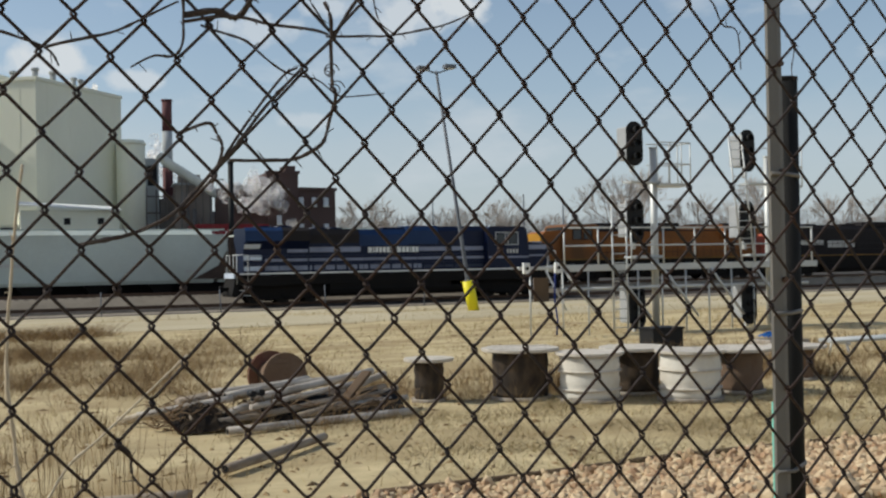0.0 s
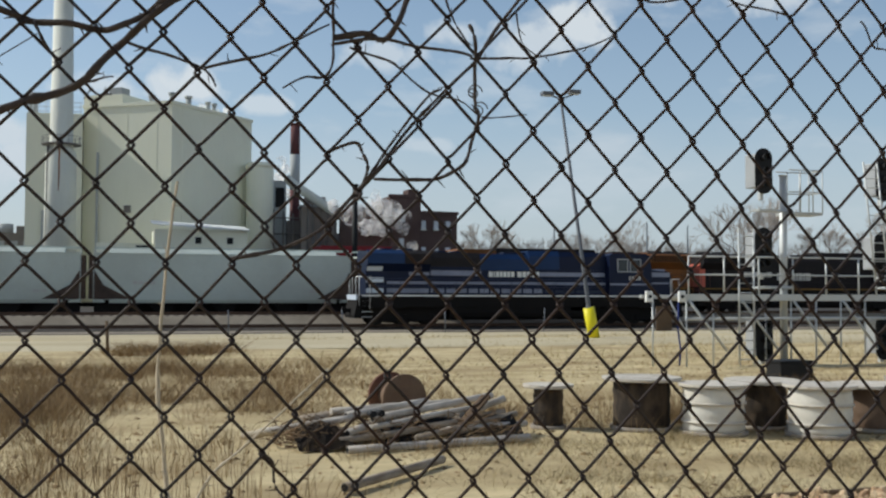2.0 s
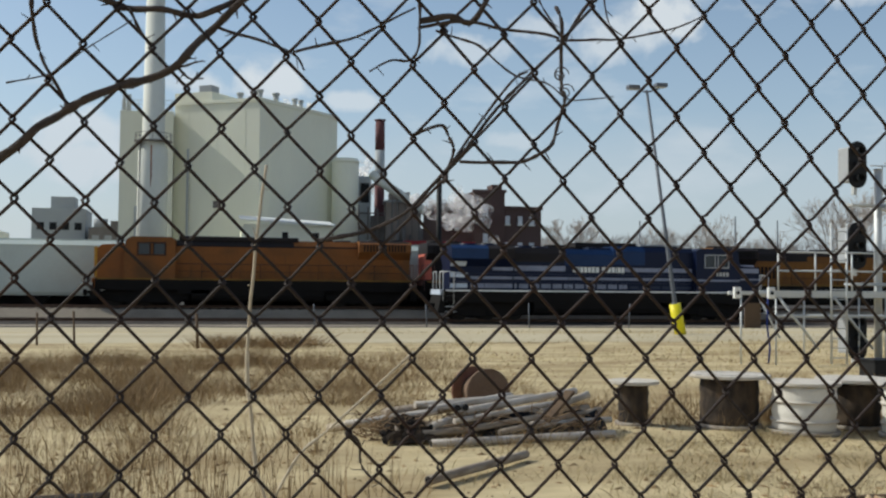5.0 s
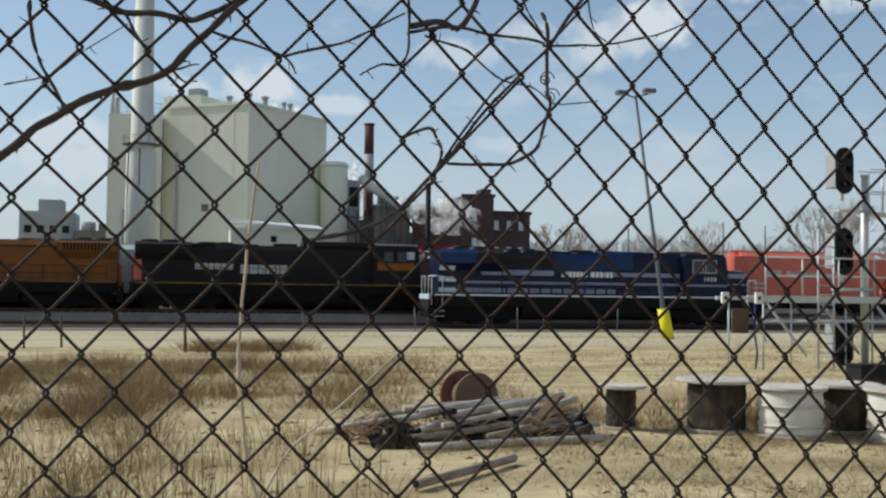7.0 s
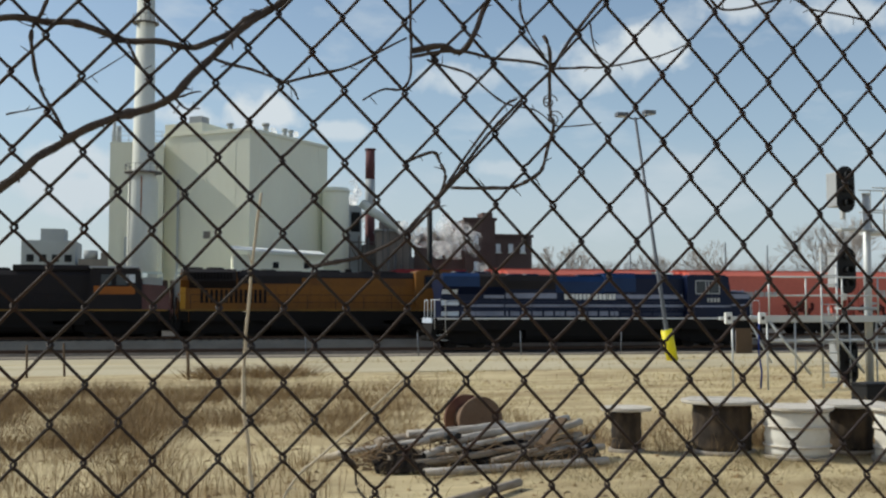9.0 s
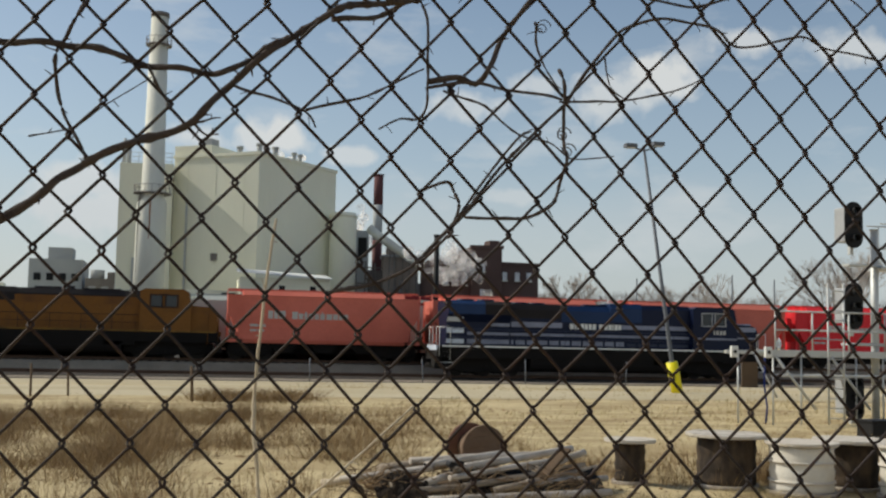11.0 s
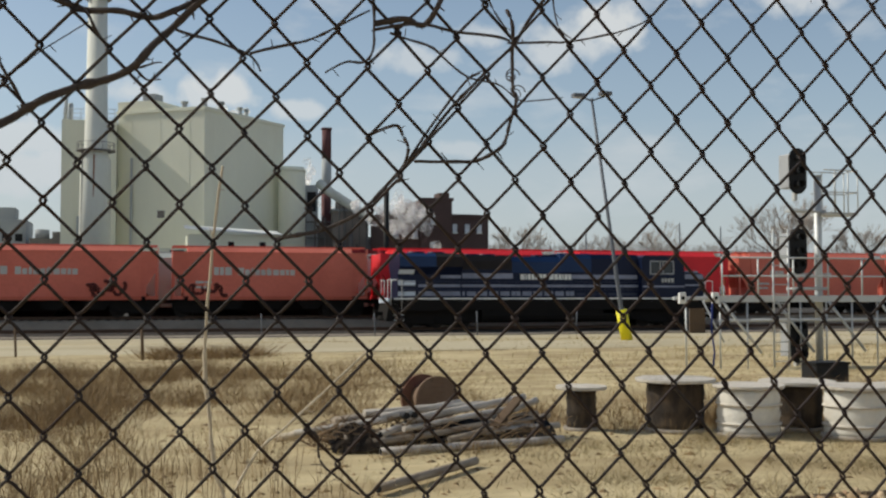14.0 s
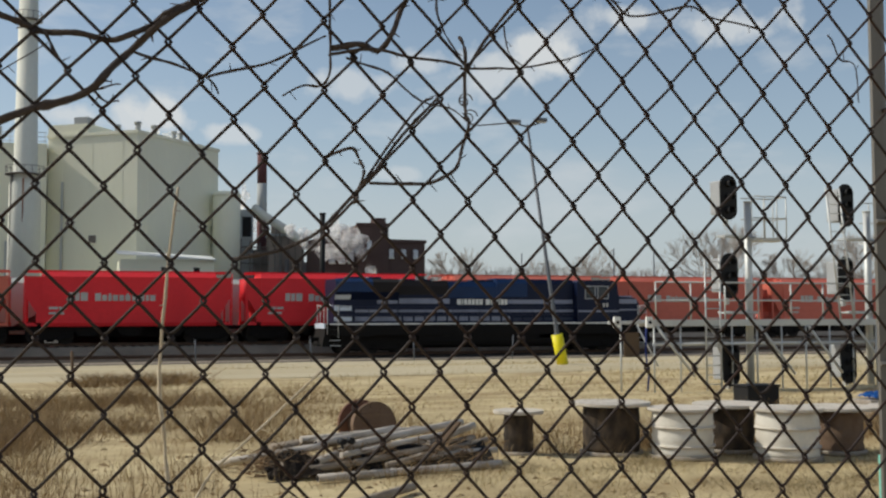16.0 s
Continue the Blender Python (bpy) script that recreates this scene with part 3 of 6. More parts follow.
    if number:
        bars(cab_ob, 6.5 + f, -1.5, 2.85, (0.12, 0.16, 0.16, 0.16), 0.26, M_LETTER, "number_bars")
    for x0, x1, z, h, mt in stripes:
        for s in (-1, 1):
            bm = B()
            wide = 1.02 if -6.4 < x0 < 5 else (1.52 if x1 > 5.1 + f and x0 < 8.1 + f else 1.24 if x0 > 8.0 + f else 1.03)
            box(bm, x0, x1, s * wide - 0.01, s * wide + 0.01, z, z + h)
            part("stripe", bm, mt, g)
    for x, z, widths, h in letters:
        bars(g, x, -1.03, z, widths, h, M_ROOFW if sill is None else M_LETTER, gap=0.06)
    # walkway rails, steps, pilots and couplers
    hr = B()
    for s in (-1.46, 1.46):
        tube(hr, [(-half + 0.9, s, 2.85), (5.0 + f, s, 2.85)], 0.02, 5)
        tube(hr, [(-half + 0.9, s, 2.35), (5.0 + f, s, 2.35)], 0.015, 5)
        for k in range(9 if f == 0 else 10):
            x = -half + 0.9 + k * 1.8
            tube(hr, [(x, s, 1.85), (x, s, 2.85)], 0.018, 5)
    part("handrail", hr, M_NAVY if sill is None else M_SOOT, g)
    for e in (-1, 1):
        for s in (-1.4, -0.5, 0.5, 1.4):
            part("handrail_post", tube(B(), [(e * (half - 0.15), s, 1.2), (e * (half - 0.15), s, 2.95)], 0.02, 6), M_ROOFW if sill is None else nose, g)
        for s in (-1.4, 0.5):
            part("end_rail", tube(B(), [(e * (half - 0.15), s, 2.95), (e * (half - 0.15), s + 0.9, 2.95)], 0.028, 6), M_ROOFW if sill is None else nose, g)
        ph = B()
        tube(ph, [(e * (half - 0.8), -1.48, 1.0), (e * (half - 0.8), -1.48, 2.95), (e * (half - 0.15), -1.4, 2.95)], 0.028, 6)
        part("end_handrail", ph, M_ROOFW if sill is None else nose, g)
        pl = B()
        profile(pl, [(e * (half - 0.3), 0.45), (e * (half - 0.3), 1.85), (e * (half - 0.12), 1.85), (e * (half + 0.15), 0.6), (e * (half + 0.1), 0.45)], -1.4, 1.4)
        part("pilot", pl, M_BLACK, g)
        for s in (-1.5, 1.22):
            sp = B()
            for k in range(4):
                box(sp, min(e * (half - 0.95), e * (half - 0.3)), max(e * (half - 0.95), e * (half - 0.3)), s, s + 0.28, 0.5 + k * 0.32, 0.54 + k * 0.32)
            part("step_ladder", sp, M_ALU if sill is None else M_BLACK, g)
        cp = B()
        box(cp, min(e * half, e * (half + 0.55)), max(e * half, e * (half + 0.55)), -0.12, 0.12, 0.78, 1.02, 0.03)
        box(cp, min(e * (half + 0.4), e * (half + 0.62)), max(e * (half + 0.4), e * (half + 0.62)), -0.2, 0.2, 0.7, 1.1, 0.05)
        part("coupler", cp, M_BLACK, g)
        pt = B()
        box(pt, min(e * (half - 0.1), e * (half + 0.02)), max(e * (half - 0.1), e * (half + 0.02)), -1.3, 1.3, 1.55, 1.86)
        part("pilot_beam", pt, M_WHITE if sill is None else nose, g)
    return g


def hopper(m, paint, label, length=12.7, lettering=(), top=4.68, group="hopper wagons", graffiti=None, grime=None):
    """A covered hopper with slope ends, side posts at the ends, bays below and roof hatches."""
    g = base("hopper_wagon", m, label, "hopper wagon", group)
    h = length / 2
    sec = [(-1.48, 1.08), (-1.58, 1.3), (-1.6, 3.0), (-1.54, top - 0.36), (-1.16, top - 0.06), (-0.7, top), (0.7, top), (1.16, top - 0.06), (1.54, top - 0.36), (1.6, 3.0), (1.58, 1.3), (1.48, 1.08)]
    body = part("body", section(B(), sec, -h + 1.25, h - 1.25), paint, g)
    for e in (-1, 1):
        # the slope sheet leaves an open end under the roof
        bm = B()
        profile(bm, [(e * (h - 1.25), 1.3), (e * (h - 1.25), top - 0.34), (e * (h - 0.34), top - 0.34), (e * (h - 0.34), 2.9), (e * (h - 0.95), 1.9), (e * (h - 0.95), 1.3)], -1.53, 1.53)
        part("end_bulkhead", bm, paint, g)
        for s in (-1.52, 1.44):
            bm = B()
            box(bm, min(e * (h - 0.42), e * (h - 0.3)), max(e * (h - 0.42), e * (h - 0.3)), s, s + 0.09, 1.3, top - 0.3)
            part("end_post", bm, paint, g)
        bm = B()
        for k in range(10):
            tube(bm, [(e * (h - 0.26), -1.5, 1.2 + k * 0.31), (e * (h - 0.26), -1.05, 1.2 + k * 0.31)], 0.016, 5)
        tube(bm, [(e * (h - 0.26), -1.5, 1.1), (e * (h - 0.26), -1.5, top - 0.1)], 0.022, 5)
        tube(bm, [(e * (h - 0.26), -1.05, 1.1), (e * (h - 0.26), -1.05, top - 0.1)], 0.022, 5)
        part("ladder", bm, paint, g)
        if grime:
            # rusty slope sheet and brake gear in the open end
            bm = B()
            profile(bm, [(e * (h - 0.33), 1.35), (e * (h - 0.33), 3.2), (e * (h - 0.9), 2.25), (e * (h - 2.6), 1.35)], -1.615, 1.615)
            box(bm, min(e * (h - 0.32), e * (h + 0.02)), max(e * (h - 0.32), e * (h + 0.02)), -1.45, 1.45, 1.35, top - 0.5)
            part("slope_sheet", bm, grime, g, "rusty brown slope sheet")
        truck(g, e * (h - 1.75), (-0.88, 0.88), 1.35)
        bm = B()
        box(bm, min(e * (h - 0.5), e * (h + 0.22)), max(e * (h - 0.5), e * (h + 0.22)), -0.12, 0.12, 0.85, 1.1, 0.03)
        part("coupler", bm, M_BLACK, g)
        bm = B()
        box(bm, min(e * (h - 1.0), e * (h - 0.25)), max(e * (h - 1.0), e * (h - 0.25)), -1.5, 1.5, 1.12, 1.32)
        part("end_sill", bm, paint, g)
    bm = B()
    # deep black middle box, added to keep the gap beneath dark as shade
    box(bm, -h + 0.3, h - 0.3, -0.3, 0.3, 0.42, 1.35)
    for s in (-1.5, 1.4):
        box(bm, -h + 0.9, h - 0.9, s, s + 0.1, 1.22, 1.5)
    part("sill", bm, M_BLACK, g)
    for k in range(3):
        x = (k - 1) * (length - 5.2) / 3
        bm = B()
        profile(bm, [(x - 1.2, 1.4), (x + 1.2, 1.4), (x + 0.45, 0.5), (x - 0.45, 0.5)], -1.2, 1.2)
        part("discharge_bay", bm, M_BLACK, g)
    hatch = None
    for k in range(int(length / 0.9) - 1):
        if hatch is None:
            hatch = part("roof_hatch", box(B(), 0, 0.62, -0.3, 0.3, top, top + 0.09, 0.02), paint, body, m=pose(-h + 1.0, 0, 0)).data
        else:
            part("roof_hatch", hatch, paint, body, m=pose(-h + 1.0 + k * 0.9, 0, 0))
    for s in (-0.95, 0.8):
        part("running_board", box(B(), -h + 0.3, h - 0.3, s, s + 0.15, top - 0.03, top + 0.07), paint, body)
    bm = B()
    box(bm, -h + 0.3, h - 0.3, -1.575, -1.5, top - 0.42, top - 0.33)
    box(bm, -h + 0.3, h - 0.3, 1.5, 1.575, top - 0.42, top - 0.33)
    part("top_chord", bm, paint, body)
    for x, z, widths, hh in lettering:
        bm = B()
        for w in widths:
            if w > 0:
                box(bm, x, x + w, -1.63, -1.57, z, z + hh)
                x += w + 0.07
            else:
                x -= w
        tagged(part("lettering", bm, M_LETTER, body), kind="stuff")
    if graffiti:
        # looping spray-paint strokes low on one end of the side
        where, spray = graffiti
        rnd = random.Random(int(length * 10) + len(where))
        x0 = -h + 1.5 if where == "left" else h - 4.3
        bm = B()
        for k in range(9):
            cx, cz, r = x0 + 0.24 * k, 1.8 + rnd.uniform(-0.2, 0.25), rnd.uniform(0.15, 0.34)
            a0 = rnd.uniform(0, 6)
            tube(bm, [(cx + r * 0.75 * math.cos(a0 + j * 0.55), -1.6, cz + r * math.sin(a0 + j * 0.55)) for j in range(7)], rnd.uniform(0.05, 0.13), 5)
        tagged(part("graffiti", bm, spray, body), kind="stuff")
    return g


blue_engine = locomotive(
    pose(25.25, Y_NEAR, RAIL - 0.2), M_BLUE, M_BLUE, M_SOOT, M_BLUE, M_BLUE,
    "dark blue diesel locomotive with white side stripes, parked", half=10.95, panel=(-6.2, -2.97),
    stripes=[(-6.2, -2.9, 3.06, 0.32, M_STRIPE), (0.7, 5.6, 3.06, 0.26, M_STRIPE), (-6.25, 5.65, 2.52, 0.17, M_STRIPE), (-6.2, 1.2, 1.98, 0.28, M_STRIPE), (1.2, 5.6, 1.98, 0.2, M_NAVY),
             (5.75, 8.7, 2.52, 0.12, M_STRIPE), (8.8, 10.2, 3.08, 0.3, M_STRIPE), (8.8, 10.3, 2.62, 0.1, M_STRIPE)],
    letters=[(-2.4, 3.0, (0.26, 0.1, 0.2, 0.18, 0.2, 0.2, 0.22, -0.14, 0.3, 0.22, 0.2, 0.08, 0.2, 0.18), 0.34)])
part("nose_top", box(B(), 8.8, 9.95, -1.1, 1.1, 3.42, 3.6, 0.06), M_STRIPE, blue_engine, "grey-white nose cap")
part("light_panel", section(B(), [(-1.0, 3.42), (-1.0, 4.12), (-0.77, 4.46), (0.77, 4.46), (1.0, 4.12), (1.0, 3.42)], -2.94, 0.28), M_LBLUE, blue_engine, "lighter blue hood panel")
part("raised_hood", section(B(), [(-1.02, 3.5), (-1.02, 4.36), (-0.8, 4.68), (0.8, 4.68), (1.02, 4.36), (1.02, 3.5)], 0.29, 2.4), M_LBLUE, blue_engine, "raised lighter blue hood section")
part("raised_hood", section(B(), [(-1.01, 3.5), (-1.01, 4.34), (-0.79, 4.64), (0.79, 4.64), (1.01, 4.34), (1.01, 3.5)], 2.41, 5.68), M_BLUE, blue_engine)
for s in (-1, 1):
    part("tail_panel", section(B(), [(s * 1.5, 3.76), (s * 1.545, 3.76), (s * 1.545, 4.38), (s * 1.24, 4.59), (s * 1.2, 4.55), (s * 1.5, 4.34)], -10.28, -8.0), M_LBLUE, blue_engine, "lighter blue panel at the hood end")
    part("vent_panel", section(B(), [(s * 1.5, 3.76), (s * 1.54, 3.76), (s * 1.54, 4.38), (s * 1.24, 4.585), (s * 1.2, 4.55), (s * 1.5, 4.34)], -7.98, -6.32), M_SOOT, blue_engine, "black intake panel")
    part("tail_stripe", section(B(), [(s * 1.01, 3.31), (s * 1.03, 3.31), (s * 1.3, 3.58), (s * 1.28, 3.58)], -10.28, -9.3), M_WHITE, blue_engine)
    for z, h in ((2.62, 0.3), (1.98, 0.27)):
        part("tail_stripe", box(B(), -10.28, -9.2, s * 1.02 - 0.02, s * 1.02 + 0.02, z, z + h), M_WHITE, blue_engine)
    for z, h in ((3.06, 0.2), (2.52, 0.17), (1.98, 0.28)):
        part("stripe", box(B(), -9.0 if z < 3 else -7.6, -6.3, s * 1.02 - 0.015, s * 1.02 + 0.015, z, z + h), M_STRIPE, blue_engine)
    for k in range(14):
        part("door_gap", box(B(), -6.05 + k * 0.73, -5.93 + k * 0.73, s * 1.032 - 0.012, s * 1.032 + 0.012, 1.9, 2.5), M_BLUE, blue_engine)

# the train that passes behind: engines, then hoppers; x is each wagon's middle at 12.5 s
SPEED = 8.78
TRAIN = []
lead = locomotive(pose(0, Y_MOVE, RAIL + 0.45, 0, 0, 180), M_DORANGE, M_DORANGE, M_DORANGE, M_SOOT, M_ORANGE, "weathered orange diesel locomotive with a brighter nose", sill=M_SILL, number=False, letters=[(-4.5, 2.4, (0.4, 0.5, 0.3, 0.5), 0.9)], half=10.0, nose_top=4.05)
part("yellow_end", box(B(), 9.72, 9.9, -1.24, 1.24, 1.9, 3.9, 0.03), M_YELLOW, lead, "bright yellow nose front")
part("roof_hump", box(B(), -2.5, 4.9, -0.9, 0.9, 4.4, 4.72, 0.08), M_SOOT, lead)
TRAIN.append((lead, -72.1 + 10.0, 180))
second = locomotive(pose(0, Y_MOVE, RAIL + 0.45), M_SOOT, M_SOOT, M_SOOT, M_SOOT, M_NOSE, "sooty dark grey diesel locomotive with an orange cab patch", sill=M_SILL, number=False,
                    letters=[(-6.1, 2.75, (0.36, 0.36, 0.3, 0.36, 0.3, 0.36), 0.4), (-3.3, 2.5, (0.5, 0.5, 0.42, 0.2, 0.3, 0.2, 0.42), 0.6)], half=10.0)
for s in (-1.51, 1.51):
    part("cab_patch", box(B(), 5.35, 7.75, s - 0.015, s + 0.015, 2.85, 3.4), M_ORANGE, second, "faded orange patch under the cab window")
    # the reflection in this glass is put into a pale pane colour
    part("cab_glass", box(B(), 7.25, 7.75, s - 0.02, s + 0.02, 3.62, 4.15), M_PANE, second, "cab window with its reflection painted as a pale pane")
part("cab_roof", box(B(), 5.05, 7.95, -1.53, 1.53, 4.56, 4.68, 0.04), M_CASE, second)
part("hood_end", box(B(), -9.78, -9.3, -1.03, 1.03, 1.95, 3.75, 0.02), M_FADED, second, "faded pink-red hood end")
part("roof_hump", box(B(), 0.6, 5.0, -0.95, 0.95, 4.4, 4.78, 0.08), M_SOOT, second)
part("roof_hump", box(B(), -9.4, -5.0, -0.95, 0.95, 4.4, 4.5, 0.04), M_SOOT, second)
TRAIN.append((second, -51.65 + 10.0, 0))
third = locomotive(pose(0, Y_MOVE, RAIL + 0.45), M_AMBER, M_AMBER, M_SOOT, M_SOOT, M_AMBER, "weathered amber-orange diesel locomotive with dark intake grilles", sill=M_SILL, number=False, grille=-8.5, half=10.0)
part("bonnet_end", box(B(), -9.74, -9.4, -1.04, 1.04, 1.9, 4.3, 0.02), M_YELLOW, third, "bright yellow hood end")
part("roof_band", section(B(), [(-1.0, 3.28), (-1.52, 3.78), (-1.52, 4.37), (-1.21, 4.58), (1.21, 4.58), (1.52, 4.37), (1.52, 3.78), (1.0, 3.28)], -9.2, -6.32), M_SOOT, third, "sooty dark radiator band")
TRAIN.append((third, -31.5 + 10.0, 0))
for engine in (lead, second, third):
    engine.scale = (1, 1, 0.93)
LOGO = [(-3.6, 2.62, (0.3, 0.24, 0.4), 0.5), (-2.1, 2.62, (0.34, 0.28, 0.2, 0.3, 0.28, 0.3, -0.03, 0.36, 0.3, 0.2, 0.3), 0.36), (-2.1, 2.98, (0.34, -0.4, 0.1, -0.86, 0.1), 0.1), (-4.7, 2.1, (0.5, 0.4), 0.16), (-4.7, 1.8, (0.4, 0.4), 0.14)]
RED_LABELS = {"f": (M_FADED, "faded orange-red covered hopper wagon with pale lettering"), "r": (M_RED, "bright red covered hopper wagon with white lettering"), "b": (M_BROWN, "rust-brown covered hopper wagon")}
SCRAWLED = {1: ("right", M_SCRAWL), 2: ("left", M_SCRAWL)}
for k, c in enumerate("fffrrfffbbf"):
    paint, label = RED_LABELS[c]
    car = hopper(pose(0, Y_MOVE, RAIL + 0.45), paint, label + (" and brown graffiti" if k in SCRAWLED else ""), 12.75, LOGO if c != "b" else (), top=4.4, graffiti=SCRAWLED.get(k))
    TRAIN.append((car, -11.45 + 13.05 * k + 6.4, 0))

# stored pale grey hoppers on the far track
for k, x in enumerate((25.05, 7.55, -10.1, -27.8)):
    hopper(pose(x, Y_FAR, RAIL - 0.05), M_HGREY, "pale grey covered hopper wagon, parked" + (" with red graffiti" if k == 2 else ""), 17.4, [(-6.0, 2.3, (0.3, 0.3, 0.3, 0.3), 0.22), (5.6, 1.8, (0.4, 0.3), 0.15)], top=4.66, group="stored hopper wagons", graffiti=("left", M_GRAFF) if k == 2 else None, grime=M_RUSTDARK)


# ---- the plant behind the tracks ----
def wall_ribs(bm, a, b, z0, z1, n, out=0.09):
    """Standing seams on the wall from plan point a to b."""
    a, b = Vector(a), Vector(b)
    d = (b - a).normalized()
    nrm = Vector((d.y, -d.x))
    for i in range(n):
        p = a + (b - a) * ((i + 0.5) / n)
        q = [p - d * 0.06, p + d * 0.06, p + d * 0.06 + nrm * out, p - d * 0.06 + nrm * out]
        prism(bm, [tuple(v) for v in q], z0, z1)


def plant():
    g = base("boiler_house", pose(0, 0, 0), "tall windowless beige clad boiler house", "industrial building")
    S, Mc, R, Lc, Lr = (-3.62, 161.0), (8.13, 152.8), (20.78, 166.6), (-11.15, 160.0), (-3.7, 158.8)
    part("main_block", prism(B(), [S, Mc, R, (9.0, 186.0), (-3.6, 186.0)], 0, 28.3), M_CLAD, g)
    part("side_block", prism(B(), [Lc, Lr, (-3.7, 184.0), (-11.15, 184.0)], 0, 26.85), M_CLAD, g)
    bm = B()
    wall_ribs(bm, S, Mc, 0, 28.3, 3, 0.03)
    wall_ribs(bm, Mc, R, 0, 28.3, 4, 0.03)
    wall_ribs(bm, Lc, Lr, 0, 26.85, 2, 0.03)
    part("cladding_seams", bm, M_CLAD, g)
    bm = B()
    for a, b, z in ((S, Mc, 28.3), (Mc, R, 28.3)):
        a, b = Vector(a), Vector(b)
        d = (b - a).normalized()
        n = Vector((d.y, -d.x))
        prism(bm, [tuple(v) for v in (a - d * 0.1, b + d * 0.1, b + d * 0.1 + n * 0.18, a - d * 0.1 + n * 0.18)], z - 0.35, z + 0.12)
    part("roof_edge", bm, M_CLAD, g)
    for x, y, w, h in ((5.5, 155.8, 0.75, 0.8), (8.2, 154.7, 0.75, 1.2), (10.6, 157.0, 0.8, 1.2), (13.6, 160.4, 0.65, 1.1), (14.6, 161.5, 0.65, 1.1)):
        bm = B()
        tube(bm, [(x, y, 28.1), (x, y, 28.4 + h)], w * 0.5, 12)
        tube(bm, [(x, y, 28.3 + h), (x, y, 28.65 + h)], w * 0.68, 12)
        part("roof_vent", bm, M_CLAD2, g)
    part("roof_step", prism(B(), [(-3.62, 161.0), (1.6, 157.35), (6.0, 163.5), (0.8, 167.2)], 28.3, 29.75), M_CLAD, g)
    part("roof_hut", prism(B(), [(-0.2, 158.75), (1.5, 157.55), (2.6, 159.1), (0.9, 160.3)], 29.75, 30.7), M_CLAD2, g)
    bm = B()
    for z in (26.85, 27.5, 28.1):
        tube(bm, [(-11.0, 160.1, z + 0.3), (-3.8, 158.95, z + 0.3)], 0.045, 5)
    for k in range(7):
        tube(bm, [(-10.9 + k * 1.15, 160.1 - k * 0.17, 26.8), (-10.9 + k * 1.15, 160.1 - k * 0.17, 28.4)], 0.045, 5)
    tube(bm, [(-10.7, 161.5, 26.8), (-10.7, 161.5, 30.6)], 0.25, 8)
    tube(bm, [(-10.1, 162, 26.8), (-10.1, 162, 29.5)], 0.35, 8)
    part("roof_rail", bm, M_CLAD2, g)
    bm = B()
    prism(bm, [(1.95, 156.85), (2.77, 156.28), (3.0, 156.6), (2.2, 157.2)], 13.0, 14.0)
    part("wall_vent", bm, M_STEEL, g)
    bm = B()
    box(bm, -1.8, -1.5, 159.2, 159.7, 0, 21.6)
    box(bm, -8.95, -8.55, 159.3, 159.8, 0, 13.2)
    part("wall_pipe", bm, M_CLAD2, g)

    c = base("chimney", pose(-6.1, 150, 0), "tall pale concrete chimney with two ring platforms", "chimney")
    part("shaft", tube(B(), [(0, 0, 0), (0, 0, 20), (0, 0, 21), (0, 0, 46.1)], [2.1, 1.95, 1.5, 1.15], 32), M_CONC, c)
    part("cap", tube(B(), [(0, 0, 45.6), (0, 0, 46.2)], 1.24, 32), M_STEEL, c)
    for z, r in ((41.6, 1.75), (21.2, 2.5)):
        bm = B()
        tube(bm, [(0, 0, z), (0, 0, z + 0.14)], r, 28)
        for k in range(16):
            a = k * math.tau / 16
            tube(bm, [(r * math.cos(a) * 0.97, r * math.sin(a) * 0.97, z), (r * math.cos(a) * 0.97, r * math.sin(a) * 0.97, z + 1.1)], 0.035, 5)
        pts = [(r * 0.97 * math.cos(k * math.tau / 24), r * 0.97 * math.sin(k * math.tau / 24), z + 1.1) for k in range(25)]
        tube(bm, pts, 0.04, 5)
        part("platform", bm, M_STEEL, c)
    part("ladder", box(B(), -1.75, -1.4, -1.1, -0.9, 0, 21), M_STEEL, c)
    part("rust_streak", box(B(), -0.25, -0.08, -1.97, -1.93, 15, 20.6), M_ORANGE, c)

    b = base("storage_bin", pose(21.77, 164, 0), "pale round storage bin beside the boiler house", "silo")
    part("shell", tube(B(), [(0, 0, 0), (0, 0, 21.1), (0, 0, 21.5)], [2.05, 2.05, 1.85], 28), M_CLAD, b)
    part("rim", tube(B(), [(0, 0, 20.8), (0, 0, 21.15)], 2.15, 28), M_CLAD, b)
    b = base("process_tower", pose(26, 170, 0), "grey stepped process tower with open steel frame", "industrial building")
    part("tower_block", box(B(), -1.6, 0.5, -1.5, 2, 0, 19.4), M_CLAD2, b)
    part("lower_block", box(B(), 0.6, 6.6, -2.0, 3, 0, 13.2), M_STEEL, b)
    part("louvre", box(B(), -1.2, 0.2, -1.56, -1.5, 15.2, 18.3), M_SIGNAL, b)
    bm = B()
    for x in (-1.6, -0.1, 1.4, 2.9, 4.4, 5.9):
        tube(bm, [(x, -2.6, 0), (x, -2.6, 14.5 - x * 0.2)], 0.14, 6)
    for z in (4, 7.5, 11, 13.5):
        tube(bm, [(-1.7, -2.6, z), (6.2, -2.6, z)], 0.12, 6)
    part("steel_frame", bm, M_STEEL, b)

    s = base("smokestack", pose(28.4, 172, 0), "slim dull red smokestack with a white band", "chimney")
    part("shaft", tube(B(), [(0, 0, 0), (0, 0, 18.3)], [0.85, 0.79], 20), M_STACKRED, s)
    part("white_band", tube(B(), [(0, 0, 18.3), (0, 0, 24.0)], 0.79, 20), M_CLAD2, s)
    part("top_band", tube(B(), [(0, 0, 24.0), (0, 0, 28.9)], [0.78, 0.76], 20), M_STACKRED, s)
